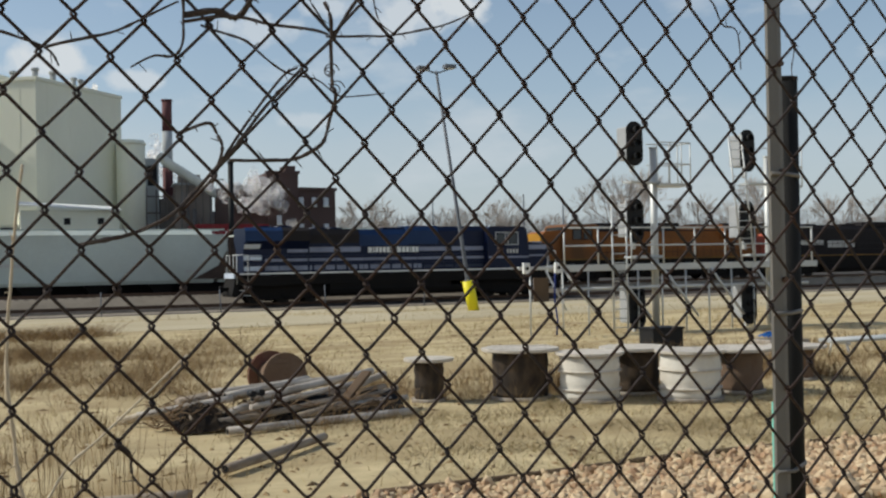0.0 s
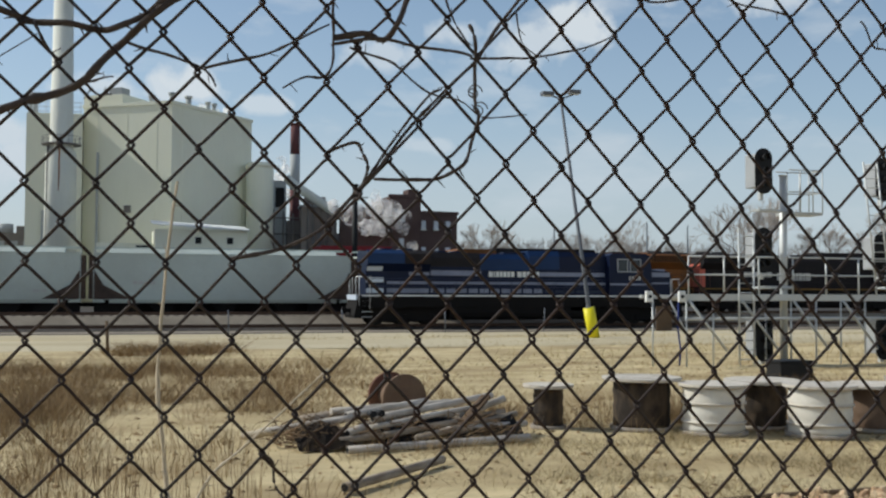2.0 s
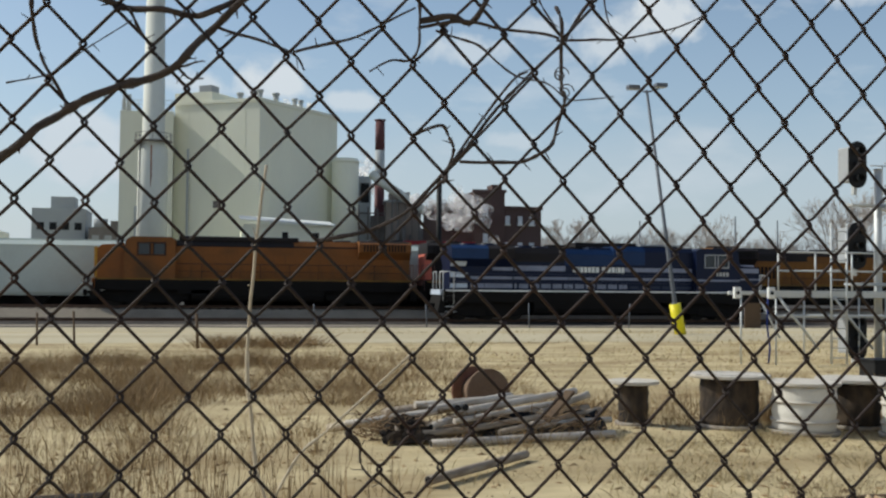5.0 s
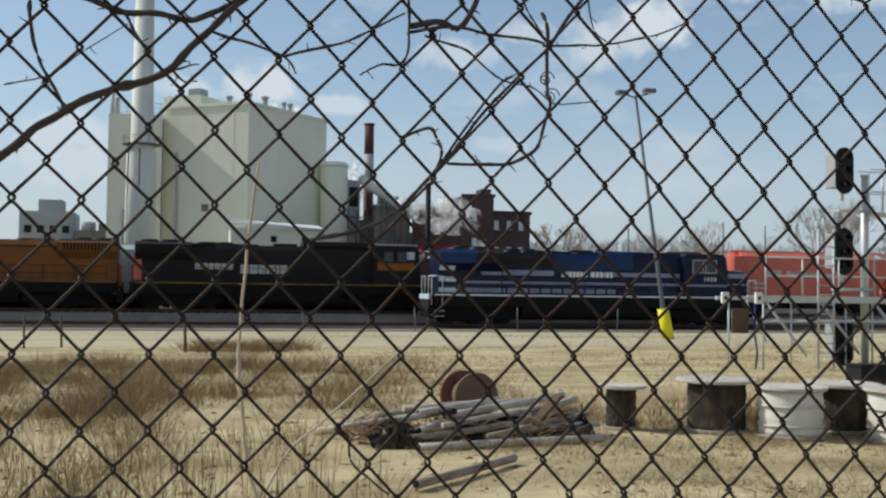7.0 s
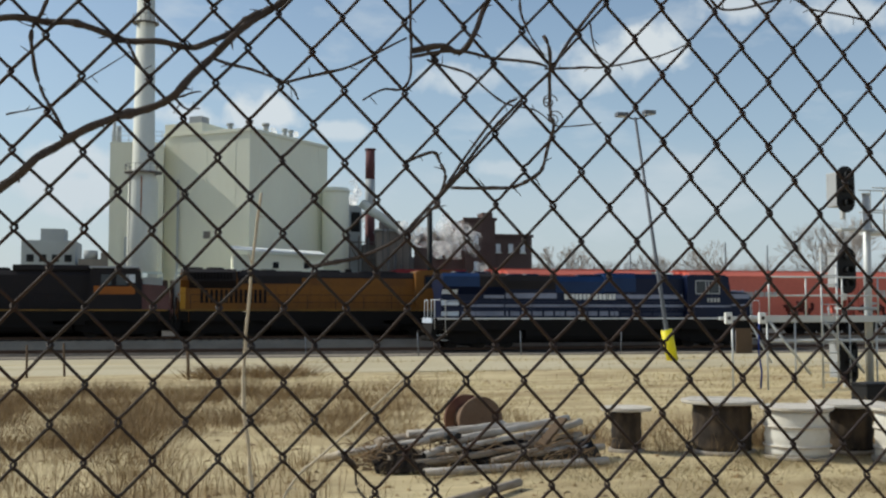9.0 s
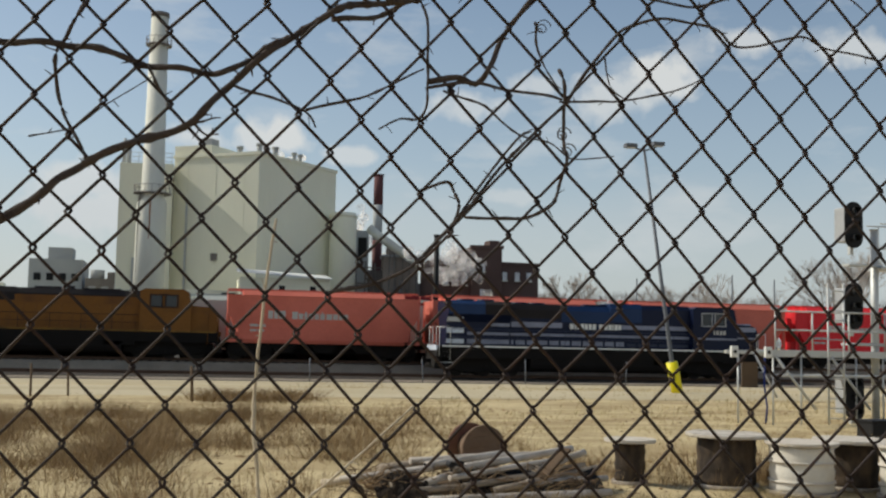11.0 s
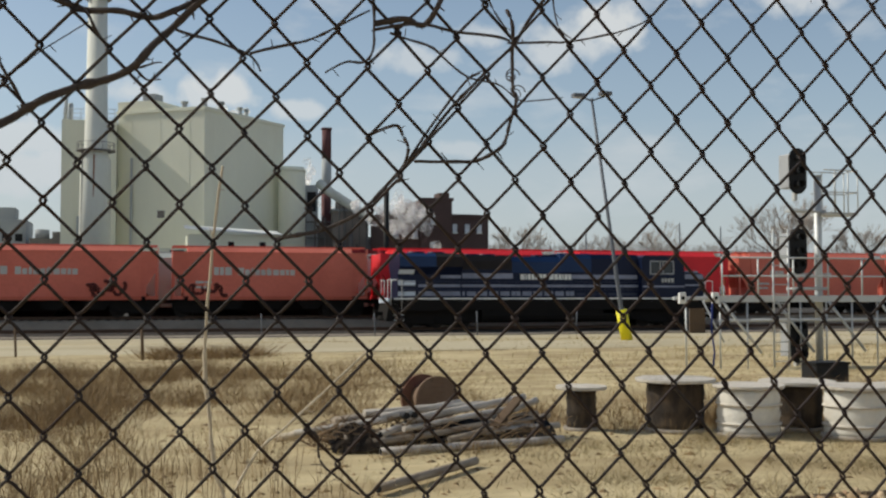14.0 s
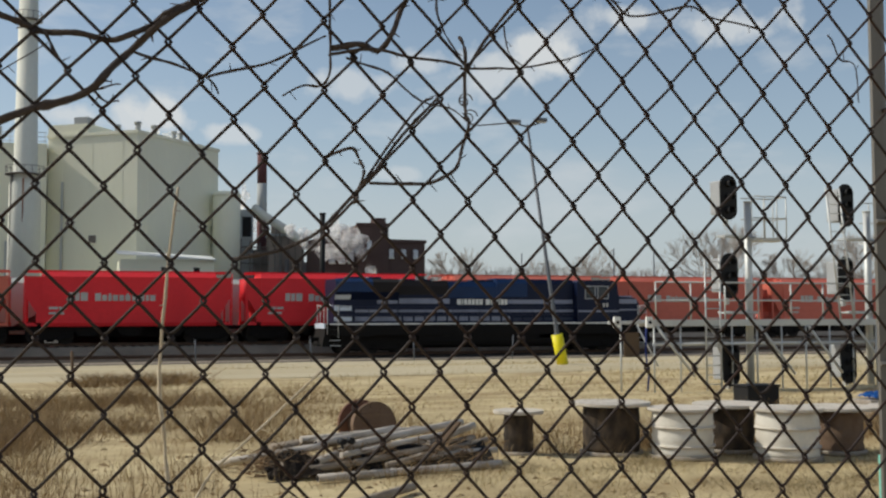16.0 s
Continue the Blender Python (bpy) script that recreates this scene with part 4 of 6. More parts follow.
    part("rim", tube(B(), [(0, 0, 28.75), (0, 0, 29.0)], 0.9, 20), M_STACKRED, s)

    p = base("process_duct", pose(0, 0, 0), "pale sloping process duct on steel bents", "pipe")
    part("duct", tube(B(), [(26.2, 166, 19.5), (27.4, 165, 18.3), (36.5, 160, 11.6), (37.4, 159.5, 10.6)], 0.7, 14), M_CONC, p)
    for x, y, z in ((29.5, 164, 16.4), (33.4, 161.8, 13.5), (36.6, 160, 11)):
        for o in (-0.6, 0.6):
            part("bent_leg", tube(B(), [(x + o, y, 0), (x + o * 0.5, y, z)], 0.12, 6), M_STEEL, p)
    h = base("mill_house", pose(0, 0, 0), "brownish process house with pipes in front", "industrial building")
    part("wall", prism(B(), [(28.5, 166), (33.9, 165.2), (35.0, 171), (29, 171)], 0, 15.2), M_MILL, h)
    part("upper_wall", prism(B(), [(29.2, 167.5), (32.4, 167), (33.2, 170.6), (29.6, 170.6)], 15.5, 16.9), M_MILL, h)
    for k in range(5):
        part("wall_seam", prism(B(), [(29.3 + k * 1.05, 165.78 - k * 0.155), (29.42 + k * 1.05, 165.76 - k * 0.155), (29.42 + k * 1.05, 165.9 - k * 0.155), (29.3 + k * 1.05, 165.92 - k * 0.155)], 0, 15.2), M_STEEL, h)
    part("roof", prism(B(), [(28.2, 165.6), (34.1, 164.8), (35.3, 171.3), (28.8, 171.3)], 15.2, 15.5), M_CLAD2, h)
    for k in range(7):
        x = 29 + k * 0.95
        part("riser_pipe", tube(B(), [(x, 163.6, 0), (x, 163.6, 8 + 3.5 * abs(math.sin(k * 2.3)))], 0.16 + 0.08 * (k % 3), 8), M_STEEL, h)
    v = base("vent_stack", pose(32.06, 144, 0), "short dark vent stack", "chimney")
    part("shaft", tube(B(), [(0, 0, 0), (0, 0, 16.6)], 0.38, 14), M_SIGNAL, v)
    part("rim", tube(B(), [(0, 0, 16.5), (0, 0, 16.8)], 0.46, 14), M_SIGNAL, v)

    r = base("red_shed", pose(0, 0, 0), "low dark red shed beside the brick building", "shed")
    part("wall", prism(B(), [(28.5, 148), (38.0, 148), (38.0, 154), (28.5, 154)], 0, 8.0), M_REDSHED, r)
    part("roof", prism(B(), [(28.2, 147.7), (38.2, 147.7), (38.2, 154.3), (28.2, 154.3)], 8.0, 8.5), M_REDSHED, r)
    for k in range(3):
        part("window", box(B(), 29.5 + k * 2.9, 30.7 + k * 2.9, 147.9, 147.99, 5.6, 7.2), M_PANE, r)

    k = base("brick_building", pose(0, 0, 0), "dark brown brick mill building with small pale windows", "brick building")
    part("main_wall", prism(B(), [(42.6, 150), (48.8, 150.5), (48.8, 162), (42.6, 162)], 0, 13.6), M_BRICK, k)
    part("tall_wall", prism(B(), [(38.6, 150.3), (43.0, 149.6), (43.0, 162), (38.6, 162)], 0, 15.9), M_BRICK, k)
    part("left_wing", prism(B(), [(33.6, 151.5), (38.7, 151), (38.7, 162), (33.6, 162)], 0, 14.2), M_BRICK, k)
    bm = B()
    prism(bm, [(42.9, 149.8), (49.0, 150.3), (49.0, 150.7), (42.9, 150.2)], 13.4, 13.85)
    prism(bm, [(38.4, 150.1), (43.2, 149.4), (43.2, 149.9), (38.4, 150.6)], 15.7, 16.15)
    part("parapet", bm, M_BRICK, k)
    part("penthouse", box(B(), 41.5, 43.0, 151, 154, 15.9, 17.0), M_BRICK, k)
    for x, z in ((43.2, 11.2), (45.1, 11.2), (46.9, 11.2), (43.2, 7.4), (45.1, 7.4), (46.9, 7.4), (39.9, 12.4), (39.9, 8.6)):
        w = part("window", box(B(), x, x + 0.66, 149.88, 150.35, z, z + 1.2), M_PANE, k)
        part("sill", box(B(), x - 0.1, x + 0.76, 149.78, 150.0, z - 0.16, z), M_CONC, w)
    for x in (34.6, 36.0, 37.4):
        w = part("window", box(B(), x, x + 0.8, 150.9, 151.4, 10.4, 12.2), M_PANE, k)
        part("sill", box(B(), x - 0.1, x + 0.9, 150.8, 151.0, 10.2, 10.4), M_CONC, w)

    a = base("loading_building", pose(0, 0, 0), "low beige loading building under a bright white canopy", "industrial building")
    part("wall", prism(B(), [(5.6, 141), (17.2, 141), (17.2, 150), (5.6, 150)], 0, 9.95), M_CLAD, a)
    part("side_wing", prism(B(), [(-1.5, 145), (5.5, 145), (5.5, 152), (-1.5, 152)], 0, 8.3), M_CLAD, a)
    # lean-to roof that rises away from the tracks
    bm = B()
    rf = [bm.verts.new(v) for v in ((5.2, 140.2, 10.5), (17.4, 140.2, 9.9), (17.4, 147.0, 10.7), (5.2, 147.0, 11.3), (5.2, 140.2, 10.64), (17.4, 140.2, 10.04), (17.4, 147.0, 10.82), (5.2, 147.0, 11.42))]
    for q in ((0, 1, 2, 3), (4, 5, 6, 7), (0, 1, 5, 4), (1, 2, 6, 5), (2, 3, 7, 6), (3, 0, 4, 7)):
        bm.faces.new([rf[i] for i in q])
    part("canopy", bm, M_ROOFW, a)
    for x in (10.6, 14.6):
        part("window", box(B(), x, x + 0.75, 140.9, 141.3, 8.2, 9.0), M_SIGNAL, a)
    part("dark_doorway", box(B(), 3.4, 5.2, 144.9, 145.1, 5.4, 8.0), M_SIGNAL, a)
    part("ledge", box(B(), 5.5, 17.3, 140.7, 141.1, 6.9, 7.15), M_STEEL, a)

    o = base("office_block", pose(0, 0, 0), "far grey flat-roofed plant office block", "industrial building")
    part("wall", box(B(), -28.5, -19.5, 200, 212, 0, 15.2), M_CLAD2, o)
    part("roof_house", box(B(), -25.6, -21.6, 202, 208, 15.2, 17.4), M_CLAD2, o)
    for i in range(4):
        for j in range(3):
            part("window", box(B(), -27.6 + i * 2.1, -26.4 + i * 2.1, 199.9, 200.0, 4.2 + j * 3.6, 5.5 + j * 3.6), M_SIGNAL, o)
    o = base("pump_house", pose(0, 0, 0), "far dark grey low plant building", "industrial building")
    part("wall", box(B(), -18.6, -11.8, 196, 206, 0, 11.8), M_STEEL, o)
    part("roof_tank", tube(B(), [(-16.8, 199, 11.8), (-16.8, 199, 13.4)], 1.2, 16), M_CLAD2, o)
    part("roof_unit", box(B(), -15.0, -12.6, 197, 200, 11.8, 13.0), M_STEEL, o)
    for i in range(3):
        part("window", box(B(), -18 + i * 2.1, -16.8 + i * 2.1, 195.9, 196.0, 8.2, 10.4), M_CLAD2, o)
    tk = base("storage_tank", pose(-33.5, 190, 0), "small pale storage tank", "tank")
    part("shell", tube(B(), [(0, 0, 0), (0, 0, 10.2), (0, 0, 11.0)], [3, 3, 0.4], 24), M_CLAD, tk)


plant()


def steam(x, y, z, puffs, label, lean=1.0):
    """A plume in rigid puffs, each a lumpy ball with thin edges."""
    g = base("steam_plume", pose(x, y, z), label, "steam", kind="stuff")
    rnd = random.Random(int(x * 7))
    bm = B()
    for px, pz, r in puffs:
        for k in range(2):
            q = Matrix.Translation((px + rnd.uniform(-0.6, 0.6) * r, rnd.uniform(-0.5, 0.5) * r, pz + rnd.uniform(-0.5, 0.5) * r))
            res = bmesh.ops.create_icosphere(bm, subdivisions=3, radius=r * rnd.uniform(0.4, 0.95), matrix=q)
            for v in res["verts"]:
                v.co += (v.co - q.translation) * 0.45 * noise.noise(v.co * (1.3 / r) + Vector((x, 0, 0)))
    for f in bm.faces:
        f.smooth = True
    part("puffs", bm, M_STEAM, g)
    return g


PLUMES = [
    (steam(40.4, 148, 9.5, [(0.2, -0.6, 0.9), (-0.8, 1.4, 1.3), (-2.0, 2.8, 1.7), (-3.2, 4.0, 1.9), (-4.6, 4.6, 1.9), (-6.2, 4.2, 1.8), (-7.8, 3.6, 1.5), (-9.2, 4.2, 1.3), (-10.6, 4.8, 1.1), (-4.4, 2.4, 1.4), (-6.0, 2.0, 1.2), (-5.4, 6.4, 1.3)], "white steam drifting off the brick building"), 0.25),
    (steam(13.6, 172, 30, [(2.2, -0.6, 0.9), (1.2, 0.6, 1.1), (-0.4, 1.0, 1.2), (-2.0, 0.8, 1.0), (3.0, 0.8, 0.8)], "white steam above the boiler house roof"), 0.35),
    (steam(26.0, 176, 20, [(0, 0, 1.4), (0.4, 1.8, 1.7), (0.2, 3.4, 1.4), (1.4, -1.6, 1.2), (2.6, -3.0, 1.1), (4.2, -4.2, 1.0)], "white steam behind the slim smokestack"), 0.2),
]


# ---- far trees ----
def bare_tree(m, height, seed):
    rnd = random.Random(seed)
    g = base("bare_tree", m, "leafless grey-brown tree beyond the railway", "tree", "far trees")
    trunk, crown = B(), B()

    def grow(bm, p, d, length, r, depth):
        q = p + d * length
        tube(bm, [p, p + d * length * 0.5 + Vector((rnd.uniform(-1, 1), rnd.uniform(-1, 1), 0)) * length * 0.05, q], [r, r * 0.8, r * 0.6], 5 if depth < 2 else 3, False)
        if depth == 5:
            return
        for k in range(4 if depth < 3 else 3):
            ax = Vector((rnd.uniform(-1, 1), rnd.uniform(-1, 1), rnd.uniform(-0.3, 0.5))).normalized()
            nd = (d + ax * rnd.uniform(0.45, 0.85) + Vector((0, 0, 0.12))).normalized()
            grow(crown if depth >= 1 else trunk, q if k else p + d * length * rnd.uniform(0.6, 0.95), nd, length * rnd.uniform(0.6, 0.8), max(0.034, r * 0.6), depth + 1)

    grow(trunk, Vector((0, 0, 0)), Vector((rnd.uniform(-0.08, 0.08), 0, 1)).normalized(), height * 0.40, height * 0.02, 0)
    part("trunk", trunk, M_BARK, g)
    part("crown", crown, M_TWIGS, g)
    return g


TREES = [bare_tree(pose(61.5, 172, 0), 12.5, 1), bare_tree(pose(86, 168, 0), 11.5, 2), bare_tree(pose(107, 165, 0), 15, 3)]
rt = random.Random(8)
for k, (x, y, h) in enumerate([(66, 178, 10), (76, 185, 9), (81, 180, 9.5), (92, 178, 10.5), (98, 172, 11), (113, 168, 14), (119, 160, 13), (127, 158, 12.5), (135, 160, 13), (143, 150, 13), (152, 148, 12), (56, 190, 9), (160, 150, 13), (171, 150, 12)]):
    copy_thing(TREES[k % 3], pose(x, y, 0, 0, 0, rt.uniform(0, 360)) @ Matrix.Scale(h / 13, 4))


def brush():
    """The low grey-brown wood that closes the horizon."""
    rnd = random.Random(5)
    vs, fs = [], []
    for k in range(30000):
        x, y = rnd.uniform(40, 260), rnd.uniform(205, 235)
        z = rnd.uniform(0, 1) ** 0.8 * (12.0 + 3.5 * noise.noise(Vector((x * 0.06, 0, 2))))
        a = rnd.uniform(0, math.pi)
        l, w = rnd.uniform(0.8, 2.2), 0.07
        dx, dz = math.cos(a) * 0.45 * l, abs(math.sin(a)) * l
        n = len(vs)
        vs += [(x - w, y, z), (x + w, y, z), (x + dx, y + rnd.uniform(-0.5, 0.5), z + dz)]
        fs.append((n, n + 1, n + 2))
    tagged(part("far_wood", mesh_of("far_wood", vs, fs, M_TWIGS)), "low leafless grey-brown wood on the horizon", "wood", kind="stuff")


brush()
for x, y, h in ((64, 150, 12), (79.5, 150, 13), (86, 149, 12.5)):
    up = base("utility_pole", pose(x, y, 0), "thin wooden utility pole beyond the tracks", "utility pole", "utility poles")
    part("pole", tube(B(), [(0, 0, 0), (0, 0, h)], [0.15, 0.1], 8), M_POLE, up)
    part("insulator", tube(B(), [(0, 0, h - 0.02), (0, 0, h + 0.2)], 0.07, 6), M_POLE, up)


# ---- the yard: lamp pole, signals ----
def lamp_pole():
    g = base("lamp_pole", pose(23.55, 50.3, 0), "leaning grey lamp pole with two floodlights and a yellow sleeved foot", "lamp pole")
    foot, top = Vector((-0.2, 0, 1.6)), Vector((-1.75, 0, 12.25))
    part("pole", tube(B(), [(0.1, 0, 0), foot, top], [0.12, 0.11, 0.065], 12), M_POLE, g)
    sl = part("sleeve", tube(B(), [(0.12, 0, -0.02), (-0.2, 0, 1.56)], 0.29, 18), M_HIVIS, g, "bright yellow plastic sleeve")
    part("cap", tube(B(), [(-0.2, 0, 1.55), (-0.215, 0, 1.64)], [0.2, 0.12], 14), M_POLE, sl)
    bm = B()
    tube(bm, [top + Vector((-0.62, 0, 0.05)), top + Vector((0, 0, -0.12)), top + Vector((0.68, 0, 0.12))], 0.045, 6)
    part("crossarm", bm, M_POLE, g)
    for s, z in ((-0.75, 0.05), (0.72, 0.22)):
        bm = B()
        box(bm, top.x + s - 0.3, top.x + s + 0.3, -0.28, 0.16, top.z + z - 0.06, top.z + z + 0.14, 0.03)
        f = part("floodlight", bm, M_POLE, g)
        part("lens", box(B(), top.x + s - 0.25, top.x + s + 0.25, -0.24, 0.12, top.z + z - 0.075, top.z + z - 0.06), M_PANE, f)
    return g


lamp_pole()


def signal_head(m):
    """Three lamps in a tall black oval board with hoods, a grey case behind."""
    g = base("railway_signal", m, "black oval railway signal with hoods and a grey case", "railway signal", "signal heads")
    bm = B()
    n = 28
    ring = []
    for k in range(n):
        a = k * math.tau / n
        ring.append((0.35 * math.cos(a), (0.42 if math.sin(a) > 0 else -0.42) + 0.35 * math.sin(a)))
    for y in (-0.02, 0.02):
        for x, z in ring:
            bm.verts.new((x, y, z))
    bm.verts.ensure_lookup_table()
    bm.faces.new(bm.verts[:n])
    bm.faces.new(bm.verts[n:][::-1])
    for k in range(n):
        bm.faces.new((bm.verts[k], bm.verts[(k + 1) % n], bm.verts[n + (k + 1) % n], bm.verts[n + k]))
    part("backboard", bm, M_SIGNAL, g)
    for z in (-0.45, 0, 0.45):
        bm = B()
        for k in range(11):
            a = math.radians(-30 + k * 24)
            b = math.radians(-30 + (k + 1) * 24)
            r = 0.135
            f = [(r * math.cos(a), -0.02, z + r * math.sin(a)), (r * math.cos(b), -0.02, z + r * math.sin(b)), (r * math.cos(b), -0.2, z + r * math.sin(b)), (r * math.cos(a), -0.2, z + r * math.sin(a))]
            bm.faces.new([bm.verts.new(v) for v in f])
        hood = part("hood", bm, M_SIGNAL, g)
        part("lens", tube(B(), [(0, -0.03, z), (0, -0.045, z)], 0.1, 16), M_GLASS, hood)
    part("case", box(B(), -0.22, 0.22, 0.03, 0.72, -0.55, 0.6, 0.04), M_CASE, g)
    part("bracket", box(B(), -0.07, 0.07, 0.1, 0.24, -0.98, -0.6, 0.02), M_ALU, g)
    return g


def rail_bar(bm, a, b, r=0.03, n=6):
    tube(bm, [a, b], r, n)


def signal_bridge():
    y = 31.8
    g = base("signal_gantry", pose(0, 0, 0), "pale galvanised signal gantry walkway standing on legs in the yard", "signal gantry")
    part("walkway_beam", box(box(B(), 17.95, 28.9, y - 0.5, y - 0.42, 2.1, 2.32, 0.01), 17.95, 28.9, y + 0.4, y + 0.48, 2.1, 2.32, 0.01), M_ALU, g)
    part("grating", box(B(), 18.0, 28.8, y - 0.42, y + 0.4, 2.24, 2.28), M_ALU, g)
    end = part("outrigger", box(B(), 16.6, 18.0, y - 0.06, y + 0.06, 2.17, 2.29, 0.02), M_ALU, g)
    for x in (16.5, 17.68):
        bm = B()
        box(bm, x, x + 0.24, y - 0.62, y - 0.5, 2.06, 2.42, 0.03)
        c = part("clamp_plate", bm, M_ROOFW, end, "white square clamp plate")
        part("clamp_hole", tube(B(), [(x + 0.12, y - 0.64, 2.24), (x + 0.12, y - 0.62, 2.24)], 0.06, 10), M_SIGNAL, g)
    # handrail in panels
    for k in range(9):
        x = 18.1 + k * 1.32
        bm = B()
        rail_bar(bm, (x, y - 0.48, 2.3), (x, y - 0.48, 3.58), 0.032)
        part("rail_post", bm, M_ALU, g)
    for z in (3.56, 2.96):
        bm = B()
        rail_bar(bm, (18.1, y - 0.48, z), (28.7, y - 0.48, z), 0.032)
        part("rail", bm, M_ALU, g)
    # legs, lower chord and braces under the walkway
    for k in range(11):
        bm = B()
        rail_bar(bm, (18.03 + k * 0.99, y - 0.46, -0.05), (18.03 + k * 0.99, y - 0.46, 2.15), 0.033)
        part("leg", bm, M_ALU, g)
    bm = B()
    rail_bar(bm, (18.0, y - 0.42, 1.51), (28.5, y - 0.42, 1.51), 0.06)
    part("lower_chord", bm, M_ALU, g)
    for k in range(5):
        bm = B()
        x = 18.1 + k * 1.98
        rail_bar(bm, (x, y - 0.5, 2.12), (x + 1.4, y - 0.5, 0.45), 0.045)
        part("brace", bm, M_ALU, g)
    bm = B()
    rail_bar(bm, (17.0, y - 0.1, -0.05), (17.0, y - 0.1, 2.2), 0.035)
    rail_bar(bm, (17.6, y - 0.1, 2.15), (18.2, y - 0.4, 0.8), 0.035)
    part("end_leg", bm, M_ALU, g)
    strap = B()
    tube(strap, [(17.75, y - 0.45, 2.1), (17.72, y - 0.45, 1.2), (17.85, y - 0.4, 0.5), (17.8, y - 0.4, 0.0)], 0.035, 6)
    part("strap", strap, M_STRAP, g, "hanging blue strap")
    for mx, top in ((22.03, 6.35), (27.06, 6.15)):
        ms = part("mast", tube(B(), [(mx, y, -0.05), (mx, y, top)], 0.13, 14), M_ALU, g)
        part("mast_cap", tube(B(), [(mx, y, top), (mx, y, top + 0.05)], 0.15, 14), M_ALU, ms)
        for z0 in (5.15, 2.55):
            bm = B()
            rail_bar(bm, (mx - 1.1, y - 0.15, z0), (mx + 0.2, y - 0.15, z0), 0.06)
            box(bm, mx - 1.2, mx - 0.45, y - 0.4, y + 0.1, z0 - 0.03, z0 + 0.03)
            part("signal_arm", bm, M_ALU, ms)
        # ladder beside the mast, and the guard cage behind it
        bm = B()
        lx, z0, z1, back = (mx - 2.12, -0.05, 4.5, 0.0) if mx < 25 else (mx - 1.72, 2.3, 6.9, -0.5)
        for x in (lx, lx + 0.56):
            rail_bar(bm, (x, y - 0.6, z0), (x + back, y - 0.6, z1), 0.035)
        for k in range(14):
            h = (k + 0.7) / 14.5
            rail_bar(bm, (lx + back * h, y - 0.6, z0 + (z1 - z0) * h), (lx + 0.56 + back * h, y - 0.6, z0 + (z1 - z0) * h), 0.018, 5)
        part("ladder", bm, M_ALU, g)
        bars_of_cage = [((x, yy, 5.1), (x, yy, 6.55)) for x in (mx + 0.45, mx + 0.95, mx + 1.33) for yy in (y - 0.35, y + 0.4)]
        for z in (5.1, 5.8, 6.55):
            bars_of_cage += [((mx, y - 0.35, z), (mx + 1.33, y - 0.35, z)), ((mx, y + 0.4, z), (mx + 1.33, y + 0.4, z)), ((mx + 1.33, y - 0.35, z), (mx + 1.33, y + 0.4, z))]
        for a, b in bars_of_cage:
            bm = B()
            rail_bar(bm, a, b, 0.024)
            part("cage_bar", bm, M_ALU, ms)
        part("cage_floor", box(B(), mx, mx + 1.33, y - 0.35, y + 0.4, 5.02, 5.08), M_ALU, ms)
    return g


signal_bridge()
head = signal_head(pose(21.04, 31.45, 6.47, 0, 0, 4))
for x, z in ((21.02, 3.8), (21.02, 0.83), (25.88, 6.34), (25.8, 3.75), (25.82, 0.82)):
    copy_thing(head, pose(x, 31.45, z, 0, 0, 4))


def box_stack():
    g = base("equipment_box", pose(17.75, 25.4, 0), "low black equipment box on the ground", "box")
    part("body", box(B(), -0.5, 0.5, -0.35, 0.35, -0.03, 0.5, 0.03), M_SIGNAL, g)
    part("lid", box(B(), -0.54, 0.54, -0.38, 0.38, 0.5, 0.56, 0.02), M_SIGNAL, g)
    g = base("leaning_board", pose(31.85, 58.0, 0, 0, 0, 6), "brown wooden trackside cabinet panel on the ground", "board")
    part("board", box(B(), -0.55, 0.55, -0.03, 0.03, -0.03, 1.5, 0.01), M_BOARD, g)
    part("batten", box(B(), -0.5, 0.5, -0.07, -0.03, 0.5, 0.6, 0.01), M_BOARD, g)


box_stack()


